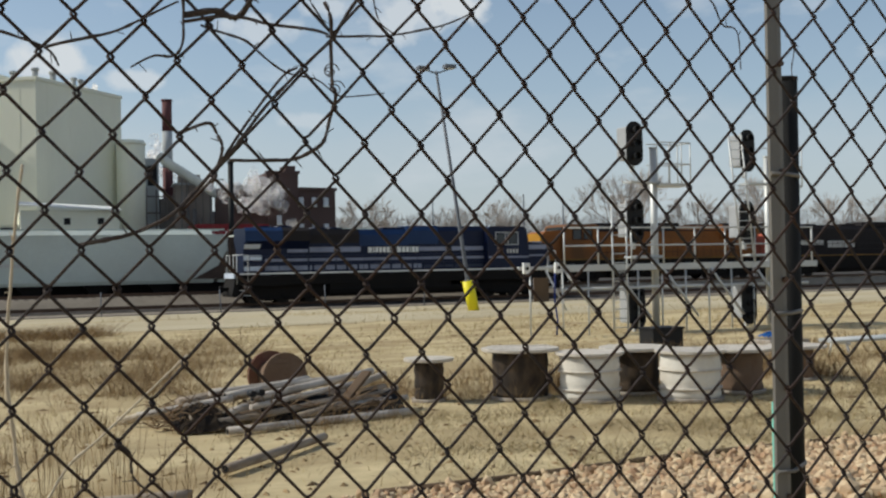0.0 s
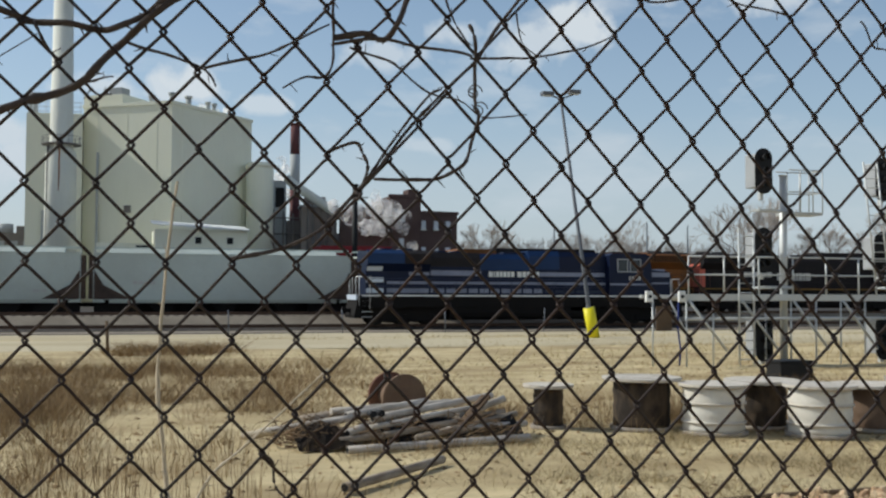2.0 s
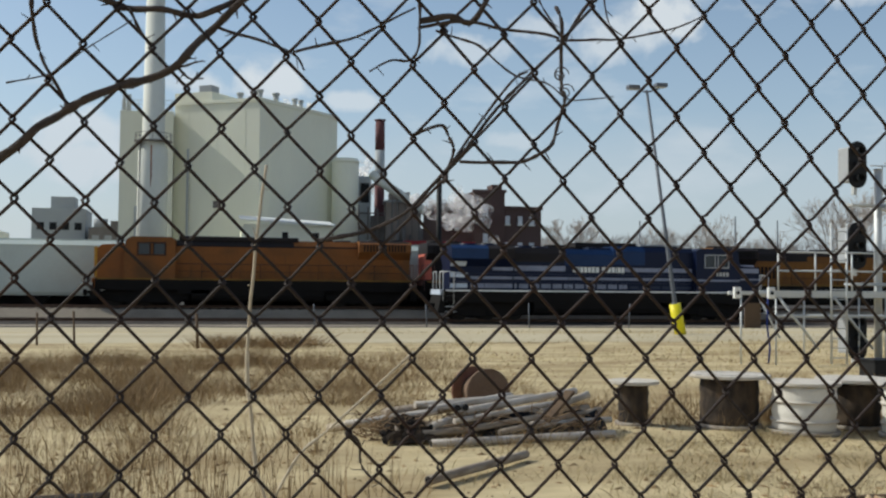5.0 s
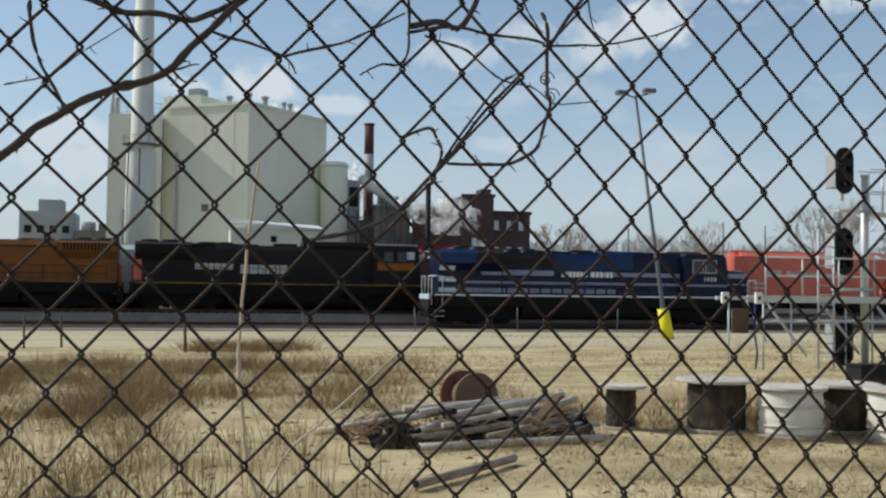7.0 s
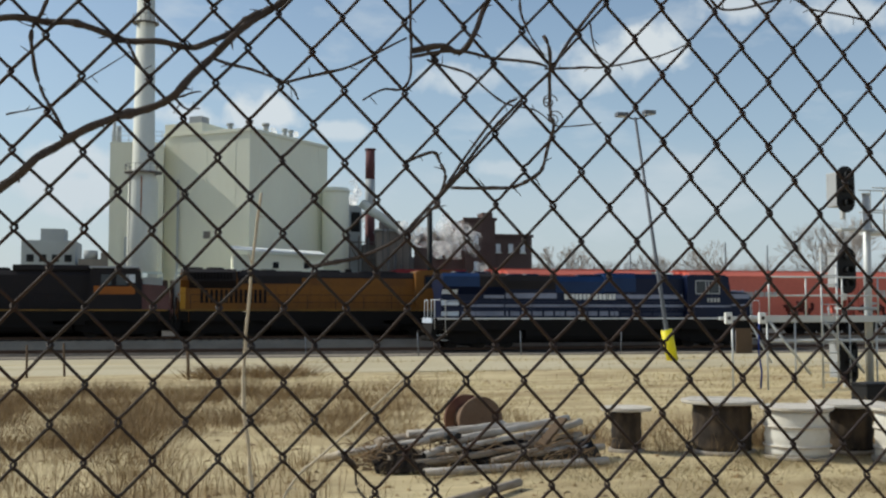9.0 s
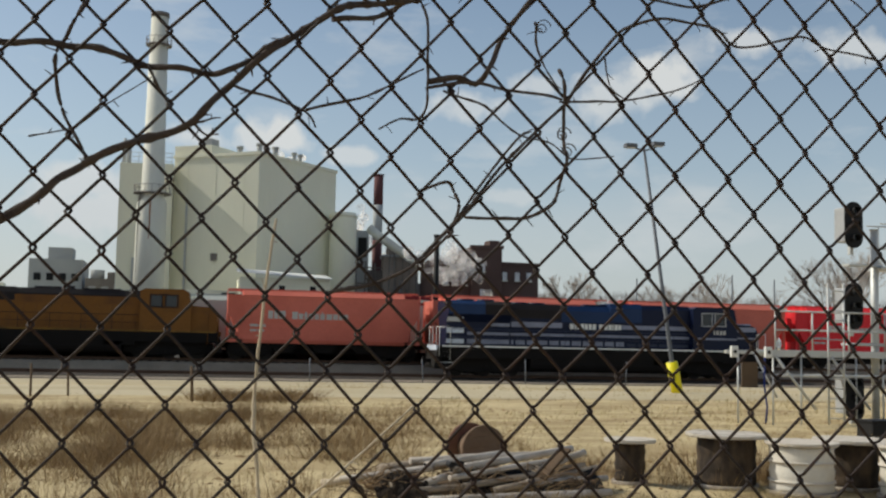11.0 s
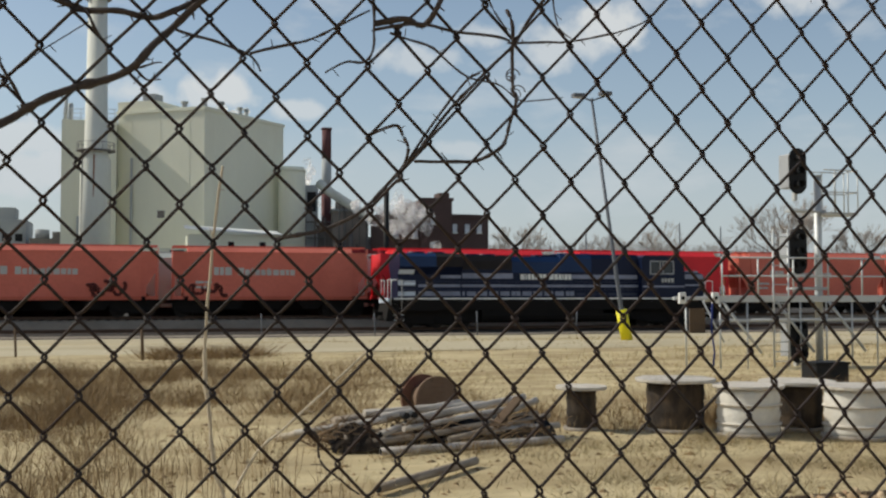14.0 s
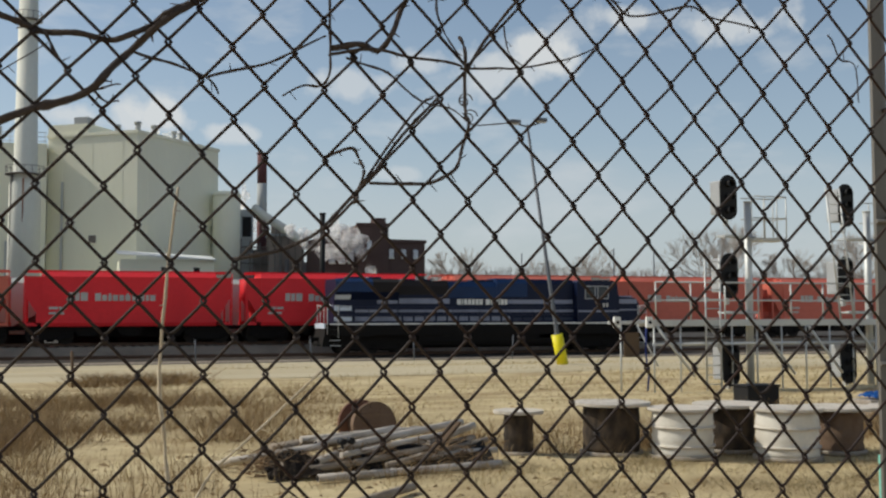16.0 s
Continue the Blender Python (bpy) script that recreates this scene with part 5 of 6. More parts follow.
# ---- cable reels and drums ----
def standing_reel(m, drum_r, top_r, height, drum_mat, top_mat, label, bands=3, name="cable_reel"):
    g = base(name, m, label, "cable reel", "cable reels")
    rnd = random.Random(int(m.translation.x * 10))
    bm = B()
    n = 36
    rows = 9
    vs = []
    for j in range(rows + 1):
        z = 0.03 + (height - 0.1) * j / rows
        bulge = 0.009 * math.sin(j * math.tau * bands / rows) + rnd.uniform(-0.006, 0.006)
        vs.append([bm.verts.new(((drum_r + bulge) * math.cos(k * math.tau / n), (drum_r + bulge) * math.sin(k * math.tau / n), z)) for k in range(n)])
    for a, b in zip(vs, vs[1:]):
        for k in range(n):
            bm.faces.new((a[k], a[(k + 1) % n], b[(k + 1) % n], b[k])).smooth = True
    bm.faces.new(vs[0][::-1])
    bm.faces.new(vs[-1])
    part("drum", bm, drum_mat, g)
    # boarded top flange: planks clipped to the round
    w = top_r * 2 / 9
    for k in range(9):
        x0 = -top_r + k * w
        x1 = x0 + w - 0.008
        arc = [(x0 + (x1 - x0) * i / 4, math.sqrt(max(0.0004, top_r ** 2 - (x0 + (x1 - x0) * i / 4) ** 2))) for i in range(5)]
        part("plank", prism(B(), [(x, -y) for x, y in arc] + [(x, y) for x, y in reversed(arc)], height - 0.042 + rnd.uniform(-0.004, 0.004), height + rnd.uniform(-0.004, 0.006)), top_mat, g)
    part("rim", tube(B(), [(0, 0, height - 0.06), (0, 0, height - 0.04)], top_r * 0.97, 36), top_mat, g)
    part("bottom_flange", tube(B(), [(0, 0, -0.03), (0, 0, 0.045)], drum_r + 0.06, 36), M_WOOD, g)
    if drum_mat is M_WRAP:
        for z in (0.18, 0.5):
            part("strap", tube(B(), [(0, 0, z), (0, 0, z + 0.035)], drum_r + 0.03, 36), M_WOODTOP, g)
    return g


standing_reel(pose(7.50, 17.85, 0.0, 0, 0, 20), 0.26, 0.45, 0.76, M_CABLE, M_WOODTOP, "small cable reel of black cable under a bleached wooden flange", name="small_reel")
standing_reel(pose(9.08, 17.36, 0.0, 0, 0, 65), 0.50, 0.70, 0.90, M_CABLE, M_WOODTOP, "wide cable reel of black cable with a bleached wooden top")
standing_reel(pose(9.99, 16.47, 0.0, 0, 0, 10), 0.52, 0.60, 0.84, M_WRAP, M_WOODTOP, "white wrapped cable reel with a bleached wooden top")
standing_reel(pose(11.26, 16.95, 0.0, 0, 0, 40), 0.43, 0.66, 0.84, M_CABLE, M_WOODTOP, "black cable reel with a bleached wooden top between white ones")
standing_reel(pose(11.57, 15.7, 0.0, 0, 0, 75), 0.52, 0.61, 0.85, M_WRAP, M_WOODTOP, "white wrapped cable reel with strapping")
standing_reel(pose(12.95, 16.1, 0.0, 0, 0, 30), 0.42, 0.68, 0.80, M_REELWOOD, M_WOODTOP, "brown wooden cable reel with a bleached top")
standing_reel(pose(15.2, 17.1, 0.0, 0, 0, 50), 0.33, 0.58, 0.68, M_REELWOOD, M_WOODTOP, "empty brown wooden cable reel with a bleached top")


def lying_reel():
    g = base("lying_reel", pose(5.2, 19.65, 0.42, 0, 0, -78), "brown wooden cable reel lying on its rim", "cable reel", "cable reels")
    for s, mt in ((-0.3, M_RUSTREEL), (0.3, M_REELWOOD)):
        fl = part("flange", tube(B(), [(s - 0.035, 0, 0), (s + 0.035, 0, 0)], 0.445, 36), mt, g)
        part("hub", tube(B(), [(s - 0.05, 0, 0), (s + 0.05, 0, 0)], 0.07, 14), M_RUST, fl)
    for k in range(9):
        z0 = -0.44 + k * 0.098
        h = math.sqrt(max(0.01, 0.44 ** 2 - max(abs(z0), abs(z0 + 0.092)) ** 2))
        part("board", box(B(), 0.336, 0.352, -h, h, z0, z0 + 0.092), M_REELWOOD, g)
    part("core", tube(B(), [(-0.28, 0, 0), (0.28, 0, 0)], 0.27, 28), M_REELWOOD, g)


lying_reel()


def bar_thing(name, a, b, r, material, label, category, hollow=False, group=""):
    a, b = Vector(a), Vector(b)
    d = b - a
    bm = B()
    m = d.to_track_quat("X", "Z").to_matrix().to_4x4()
    m.translation = a
    g = base(name, m, label, category, group)
    L = d.length
    rnd = random.Random(int(a.x * 100))
    pts = [(L * k / 6, 0, 0 if hollow else rnd.uniform(-0.15, 0.15) * r) for k in range(7)]
    part("shaft", tube(bm, pts, r, 14), material, g)
    if hollow:
        part("bore", tube(B(), [(-0.006, 0, 0), (0.02, 0, 0)], r * 0.78, 14), M_SIGNAL, g)
    return g


def pile():
    PG = "pile of pipes and timbers"
    bar_thing("conduit_pipe", (3.42, 15.75, 0.05), (6.55, 16.35, 0.05), 0.06, M_PIPE, "long grey conduit pipe lying on the ground", "pipe", True, PG)
    bar_thing("conduit_pipe", (3.3, 16.45, 0.12), (5.6, 17.2, 0.36), 0.065, M_PIPE, "grey conduit pipe on a heap of timbers", "pipe", True, PG)
    bar_thing("conduit_pipe", (3.55, 16.35, 0.22), (5.2, 17.5, 0.52), 0.06, M_PIPE, "grey conduit pipe on a heap of timbers", "pipe", True, PG)
    bar_thing("conduit_pipe", (4.0, 16.6, 0.40), (6.3, 17.5, 0.62), 0.06, M_PIPE, "grey conduit pipe sloping over the heap", "pipe", True, PG)
    bar_thing("conduit_pipe", (3.6, 16.7, 0.45), (5.1, 17.3, 0.58), 0.055, M_PIPE, "grey conduit pipe on a heap of timbers", "pipe", True, PG)
    bar_thing("timber", (2.9, 16.9, 0.34), (4.2, 17.2, 0.46), 0.11, M_LOG, "weathered old timber on the heap", "timber", False, PG)
    bar_thing("timber", (2.95, 16.35, 0.13), (4.1, 16.6, 0.13), 0.12, M_LOG, "dark rotten timber under the heap", "timber", False, PG)
    bar_thing("timber", (3.0, 16.7, 0.16), (6.0, 17.0, 0.12), 0.12, M_LOG, "weathered old timber under the pipes", "timber", False, PG)
    for k, (a, b, r) in enumerate([((3.9, 16.3, 0.3), (5.9, 17.0, 0.5), 0.045), ((4.1, 16.25, 0.18), (5.7, 16.8, 0.32), 0.05), ((3.4, 16.9, 0.5), (5.5, 17.3, 0.55), 0.055), ((4.6, 16.2, 0.12), (6.6, 17.1, 0.35), 0.05),
                                   ((5.5, 16.9, 0.36), (6.45, 17.3, 0.58), 0.06), ((5.4, 16.9, 0.28), (6.4, 17.15, 0.38), 0.055), ((2.3, 16.9, 0.22), (3.7, 16.6, 0.42), 0.05), ((3.2, 16.2, 0.12), (4.4, 16.5, 0.16), 0.05), ((5.2, 16.5, 0.2), (6.7, 16.9, 0.2), 0.05)]):
        bar_thing("pole", a, b, r, M_PIPE if k % 2 == 0 else M_LOG, "bleached old pole in the heap", "pole", False, PG)
    # broad split slab that leans up on the far end of the heap
    a, b = Vector((5.45, 16.55, 0.25)), Vector((6.05, 17.05, 0.66))
    m = (b - a).to_track_quat("X", "Z").to_matrix().to_4x4()
    m.translation = a
    g = base("wood_slab", m, "broad brown split slab leaning on the heap", "timber", PG)
    part("slab", box(B(), 0, (b - a).length, -0.09, 0.09, -0.03, 0.03, 0.02), M_BOARD, g)
    for x, z in ((3.9, 0.52), (4.03, 0.53)):
        g = base("black_pipe", pose(x, 16.25, z, 0, 0, 8), "short black pipe end sticking out of the heap", "pipe", PG)
        part("shaft", tube(B(), [(0, -0.1, 0), (0.07, 0.25, -0.03)], 0.05, 12), M_SIGNAL, g)
    # dead brushwood caught in the heap
    rb = random.Random(12)
    bm = B()
    for k in range(520):
        p = Vector((rb.uniform(2.8, 6.4) if k < 400 else rb.uniform(2.5, 3.3), rb.uniform(16.3, 17.3), rb.uniform(0.0, 0.36)))
        q = p + Vector((rb.uniform(-0.4, 0.4), rb.uniform(-0.3, 0.1), rb.uniform(-0.08, 0.2)))
        tube(bm, [p, (p + q) / 2 + Vector((0, 0, rb.uniform(-0.04, 0.04))), q], [0.011, 0.008, 0.003], 4, False)
    # black sheet added in place of the shade that lies under the pipes
    sheet = B()
    grid = [[sheet.verts.new((3.9 + 2.6 * i / 16, 16.25 + 0.16 * i / 16 + 0.6 * j / 6, 0.05 + 0.05 * j + 0.07 * noise.noise(Vector((i * 0.7, j * 0.8, 9))))) for j in range(7)] for i in range(17)]
    for i in range(16):
        for j in range(6):
            sheet.faces.new((grid[i][j], grid[i + 1][j], grid[i + 1][j + 1], grid[i][j + 1]))
    bmesh.ops.solidify(sheet, geom=sheet.faces[:], thickness=0.02)
    tagged(part("shade_sheet", sheet, M_SIGNAL), "dark sheet added under the pipes to stand for their shade", "sheet", PG)
    tagged(part("brushwood", bm, M_BRUSH), "dead brown brushwood caught in the heap", "brushwood", kind="stuff")
    bar_thing("timber", (5.2, 16.6, 0.1), (6.5, 16.95, 0.14), 0.13, M_LOG, "dark timber at the end of the heap", "timber", False, PG)
    bar_thing("timber", (2.1, 17.6, 0.06), (3.1, 17.2, 0.25), 0.07, M_STRAW, "bleached branch lying against the heap", "branch", False, PG)
    bar_thing("log_post", (2.74, 12.75, 0.06), (4.5, 14.5, 0.06), 0.06, M_LOG, "grey weathered post lying on the ground", "log", True)
    bar_thing("log_post", (0.62, 11.5, 0.05), (2.1, 11.4, 0.05), 0.085, M_LOG, "thick weathered post lying in the grass", "log", True)
    bar_thing("log_post", (-1.6, 11.85, 0.08), (-0.85, 11.9, 0.09), 0.115, M_TIE, "dark creosoted post end in the grass", "log", True)
    # crumpled dark lump, added for the black clump at the near end of the heap
    bm = B()
    n = 14
    grid = [[bm.verts.new((2.75 + 0.85 * i / n, 16.05 + 0.7 * j / n, 0.02 + 0.34 * math.sin(min(1.0, 1.6 * j / n) * 1.57) * math.sin(math.pi * (0.12 + 0.76 * i / n)) + 0.08 * noise.noise(Vector((i * 0.5, j * 0.6, 1))))) for j in range(n + 1)] for i in range(n + 1)]
    for i in range(n):
        for j in range(n):
            bm.faces.new((grid[i][j], grid[i + 1][j], grid[i + 1][j + 1], grid[i][j + 1]))
    bmesh.ops.solidify(bm, geom=bm.faces[:], thickness=0.02)
    tagged(part("dark_lump", bm, M_CABLE), "crumpled dark lump over the near end of the heap", "mat", PG)


pile()

for k, (x, y, h) in enumerate([(0.05, 41, 1.25), (6.2, 58.5, 1.3), (12.4, 58.5, 1.3), (18.3, 58.5, 1.4), (31.6, 58.5, 1.4), (24.3, 58.5, 1.4), (-5.9, 43.5, 1.2), (-4.6, 44, 1.25), (38.5, 58.5, 1.3), (27.0, 40, 0.9)]):
    g = base("marker_stake", pose(x, y, 0, 0, rt.uniform(-3, 3), 0), "thin grey marker stake in the ground", "stake", "marker stakes")
    part("stake", tube(B(), [(0, 0, -0.05), (0, 0, h)], 0.06 if k == 0 else 0.045 if k in (6, 7) else 0.035, 7), M_BOARD if k in (0, 6, 7) else M_POLE, g)


def scrap():
    """Blue tarpaulin, pipes on trestles past the reels."""
    bm = B()
    n = 8
    grid = [[bm.verts.new((18.55 + 0.95 * i / n, 21.7 + 0.7 * j / n, 0.42 + 0.1 * noise.noise(Vector((i * 0.7, j * 0.7, 4))) + 0.14 * (i / n))) for j in range(n + 1)] for i in range(n + 1)]
    for i in range(n):
        for j in range(n):
            bm.faces.new((grid[i][j], grid[i + 1][j], grid[i + 1][j + 1], grid[i][j + 1]))
    bmesh.ops.solidify(bm, geom=bm.faces[:], thickness=0.015)
    tagged(part("tarpaulin", bm, M_TARP), "bright blue plastic sheet folded on a crate", "tarpaulin")
    g = base("crate", pose(19.0, 22.05, 0), "low weathered wooden crate under a blue sheet", "crate")
    part("side", box(B(), -0.6, 0.6, -0.4, 0.4, -0.03, 0.36, 0.02), M_WOOD, g)
    for k in range(3):
        part("slat", box(B(), -0.63, 0.63, -0.44, -0.4, 0.02 + k * 0.12, 0.11 + k * 0.12), M_WOOD, g)
    t = base("pipe_rack", pose(21.4, 20.3, 0), "galvanised pipes on a low steel rack", "pipe rack")
    for k in range(4):
        part("pipe", tube(B(), [(-2.2, k * 0.16, 0.38), (4.5, k * 0.16, 0.40)], 0.05, 10), M_ALU, t)
    for x in (-1.8, 1.2, 4.0):
        bm = B()
        rail_bar(bm, (x, -0.1, -0.05), (x, 0.0, 0.33), 0.03)
        rail_bar(bm, (x, 0.6, -0.05), (x, 0.5, 0.33), 0.03)
        rail_bar(bm, (x, -0.12, 0.31), (x, 0.62, 0.31), 0.03)
        part("trestle", bm, M_ALU, t)


scrap()


# ---- the fence ----
FY = 1.1186
fence = base("chain_link_fence", pose(0, 0, 0), "rusty dark chain-link fence with diamond mesh", "fence")


def knot(k, m):
    """Where the mesh crosses: k half-diamonds to the right, m down; the fence sags and leans a little."""
    x = -0.008101 + 0.032598 * k + 0.001181 * m + 0.0000011 * k * k - 0.0000795 * k * m - 0.0000608 * m * m
    z = 2.596634 - 0.00028 * k - 0.038219 * m + 0.0000007 * k * k + 0.0000161 * k * m + 0.000035 * m * m
    return x, z


def fence_wire(i):
    """One zigzag wire between two columns of crossings, hooked at each turn."""
    bm = B()
    rnd = random.Random(i)
    path = []
    for m in range(-13, 48):
        side = (i + m) % 2
        s = 1 if side else -1
        x, z = knot(i + side, m)
        x, z = x + rnd.uniform(-0.0007, 0.0007), z + rnd.uniform(-0.0007, 0.0007)
        # each turn rises, bends round its neighbour and drops back
        path += [(x - s * 0.0030, FY + 0.0012 * s, z + 0.0052), (x + s * 0.0012, FY + 0.0032, z + 0.0031), (x + s * 0.0025, FY - 0.0004, z), (x + s * 0.0011, FY - 0.0034, z - 0.0031), (x - s * 0.0030, FY - 0.0012 * s, z - 0.0052)]
    tube(bm, path, 0.00182, 6)
    part("wire", bm, M_WIRE, fence)


for i in range(-46, 74):
    fence_wire(i)


def steel_post():
    """A channel post with a black pipe strapped beside it, standing past the fence on the bank."""
    px, py = 2.866, 3.34
    g = base("steel_post", pose(px, py, 0), "grey channel post with a black pipe strapped to it", "post")
    foot = lie(px, py) - 0.1
    bm = B()
    prism(bm, [(0, 0), (0.049, 0.0), (0.073, 0.009), (0.085, 0.055), (0.073, 0.055), (0.06, 0.021), (0, 0.015)], foot, 5.2)
    p = part("channel_post", bm, M_POST, g, "grey galvanised channel post")
    q = part("pipe_post", tube(B(), [(0.188, 0.127, foot), (0.194, 0.127, 3.145)], 0.047, 24), M_DARKPOST, g, "black round pipe")
    part("pipe_cap", tube(B(), [(0.194, 0.127, 3.14), (0.194, 0.127, 3.155)], 0.049, 24), M_DARKPOST, q)
    for z in (2.75, 2.21, 1.6):
        part("strap", tube(B(), [(-0.01, -0.012, z), (0.07, -0.016, z), (0.2, 0.07, z + 0.002), (0.25, 0.127, z)], 0.008, 8), M_POST, p)
    for k in range(5):
        part("bolt", tube(B(), [(0.055, 0.0, 1.5 + k * 0.42), (0.055, -0.014, 1.5 + k * 0.42)], 0.012, 8), M_RUST, p)
    part("painted_stub", tube(B(), [(0.05, 0.05, foot), (0.05, 0.05, 1.86)], 0.022, 12), M_GREEN, g, "flaking pale green pipe stub")


steel_post()


# ---- vines on the fence ----
def vine(name, r0, r1, plan, y=None, material=None, label="dry leafless brown vine twined through the fence"):
    """A crooked tapering stem through (x, z) turns, threaded in and out of the mesh."""
    rnd = random.Random(name)
    pts = []
    n = len(plan)
    for i in range(n - 1):
        a, b = Vector(plan[max(i - 1, 0)]), Vector(plan[i])
        c, d = Vector(plan[i + 1]), Vector(plan[min(i + 2, n - 1)])
        for k in range(6):
            t = k / 6
            p = 0.5 * (2 * b + (c - a) * t + (2 * a - 5 * b + 4 * c - d) * t * t + (3 * b - a - 3 * c + d) * t ** 3)
            pts.append(p)
    pts.append(Vector(plan[-1]))
    depth = FY if y is None else y
    path, rad = [], []
    for i, p in enumerate(pts):
        t = i / (len(pts) - 1)
        r = r0 + (r1 - r0) * t
        wob = 0.0012 * noise.noise(Vector((p.x * 40, p.y * 40, 1)))
        path.append((p.x + wob, depth - (0.004 + r) * math.cos(i * 0.55 + len(name)) * (1 if y is None else 0.2), p.y + wob))
        rad.append(r * (1.0 + 0.22 * noise.noise(Vector((p.x * 90, p.y * 90, 4))) + (0.35 if rnd.random() < 0.1 else 0)))
    ob = part("vine", tube(B(), path, rad, 8), material or M_VINE)
    tagged(ob, label, "vine", "vines on the fence")
    # buds and short thorns
    bm = B()
    for i in range(3, len(path) - 2, 5):
        p = Vector(path[i])
        e = p + Vector((rnd.uniform(-1, 1), rnd.uniform(-0.5, 0.3), rnd.uniform(-1, 1))).normalized() * rnd.uniform(0.005, 0.014)
        tube(bm, [p, e], [max(0.0006, rad[i] * 0.5), 0.0004], 5)
    if len(bm.verts):
        part("bud", bm, material or M_VINE, ob)["kind"] = "stuff"
    else:
        bm.free()
    return ob


vine("main", 0.0044, 0.0034, [(-0.42, 2.37), (-0.28, 2.46), (-0.172, 2.529), (-0.142, 2.556), (-0.117, 2.573), (-0.070, 2.597), (-0.021, 2.617), (0.005, 2.648), (0.038, 2.681), (0.078, 2.716), (0.121, 2.745), (0.154, 2.760), (0.185, 2.761), (0.216, 2.771)])
vine("twin", 0.003, 0.0018, [(0.121, 2.739), (0.155, 2.741), (0.185, 2.755), (0.203, 2.765), (0.228, 2.780), (0.253, 2.812)])
vine("uplift", 0.0042, 0.003, [(0.179, 2.760), (0.209, 2.794), (0.233, 2.829)])
vine("top_left", 0.0035, 0.003, [(-0.213, 2.689), (-0.182, 2.688), (-0.151, 2.689), (-0.118, 2.688), (-0.074, 2.676), (-0.041, 2.673), (-0.007, 2.672), (0.013, 2.673), (0.038, 2.690), (0.055, 2.702), (0.077, 2.718)])
vine("loop", 0.0022, 0.0015, [(-0.127, 2.738), (-0.143, 2.701), (-0.153, 2.686), (-0.153, 2.654), (-0.144, 2.618), (-0.126, 2.588), (-0.122, 2.574)])
vine("thread", 0.0008, 0.0006, [(-0.176, 2.593), (-0.135, 2.607), (-0.104, 2.630), (-0.062, 2.663)])
vine("spur", 0.002, 0.001, [(-0.066, 2.674), (-0.054, 2.652), (-0.041, 2.632)])
vine("run", 0.0018, 0.001, [(0.022, 2.661), (0.057, 2.649), (0.096, 2.639), (0.106, 2.620)])
vine("run_b", 0.0017, 0.001, [(0.096, 2.639), (0.146, 2.654), (0.185, 2.672), (0.221, 2.693)])
vine("drop", 0.0017, 0.001, [(0.212, 2.775), (0.224, 2.739), (0.226, 2.676), (0.220, 2.641), (0.198, 2.637), (0.174, 2.624)])
vine("bar", 0.0035, 0.0026, [(0.228, 2.681), (0.256, 2.684), (0.282, 2.683), (0.294, 2.701), (0.313, 2.741), (0.335, 2.773), (0.361, 2.808)])
vine("arch", 0.002, 0.0015, [(0.228, 2.674), (0.282, 2.681), (0.334, 2.676), (0.377, 2.670)])
vine("low_arch", 0.0014, 0.0006, [(0.244, 2.671), (0.282, 2.659), (0.322, 2.632), (0.361, 2.621), (0.392, 2.606), (0.439, 2.610)])
vine("right_run", 0.0014, 0.0008, [(0.377, 2.669), (0.414, 2.670), (0.455, 2.676), (0.511, 2.689), (0.550, 2.708)])
vine("hang", 0.0022, 0.0017, [(0.376, 2.705), (0.380, 2.670), (0.383, 2.619), (0.382, 2.594), (0.373, 2.561), (0.353, 2.543), (0.324, 2.535), (0.270, 2.534)])
vine("diag", 0.0021, 0.0017, [(0.124, 2.449), (0.159, 2.456), (0.189, 2.466), (0.219, 2.485), (0.258, 2.527), (0.285, 2.559), (0.316, 2.599), (0.348, 2.632), (0.381, 2.664)])
vine("diag_up", 0.002, 0.0012, [(0.381, 2.664), (0.413, 2.712), (0.444, 2.751), (0.475, 2.767), (0.517, 2.772), (0.553, 2.769), (0.582, 2.751), (0.619, 2.751), (0.679, 2.767), (0.709, 2.753), (0.775, 2.747)])
vine("diag_b", 0.0018, 0.001, [(0.261, 2.533), (0.291, 2.575), (0.325, 2.621), (0.345, 2.634)])
vine("kink", 0.0017, 0.0016, [(0.219, 2.559), (0.250, 2.571), (0.261, 2.556), (0.260, 2.535), (0.256, 2.519), (0.252, 2.512)])
vine("crown", 0.0021, 0.0014, [(0.216, 2.769), (0.254, 2.777), (0.298, 2.790), (0.358, 2.796), (0.412, 2.802), (0.453, 2.805), (0.488, 2.792), (0.538, 2.791), (0.582, 2.804), (0.649, 2.827)])
vine("sprig", 0.0016, 0.0008, [(0.345, 2.754), (0.349, 2.729), (0.367, 2.688), (0.377, 2.676)])
vine("sprig_b", 0.001, 0.0006, [(0.427, 2.720), (0.438, 2.688), (0.452, 2.673)])
vine("sprig_c", 0.0015, 0.0007, [(-0.020, 2.617), (-0.006, 2.622), (0.008, 2.624)])
vine("sprig_d", 0.0015, 0.0007, [(-0.018, 2.617), (-0.005, 2.607), (0.007, 2.607)])
vine("sprig_e", 0.0014, 0.0006, [(0.121, 2.745), (0.129, 2.766), (0.138, 2.786)])
vine("sprig_f", 0.0014, 0.0006, [(0.154, 2.760), (0.161, 2.776), (0.177, 2.794)])
vine("right_thread", 0.0012, 0.0006, [(0.872, 2.746), (0.897, 2.719), (0.912, 2.710), (0.926, 2.664)])
vine("far_right", 0.0012, 0.0007, [(0.706, 2.836), (0.733, 2.818), (0.764, 2.804)])
vine("post_thread", 0.0008, 0.0005, [(0.995, 2.712), (1.007, 2.684), (1.006, 2.654)])
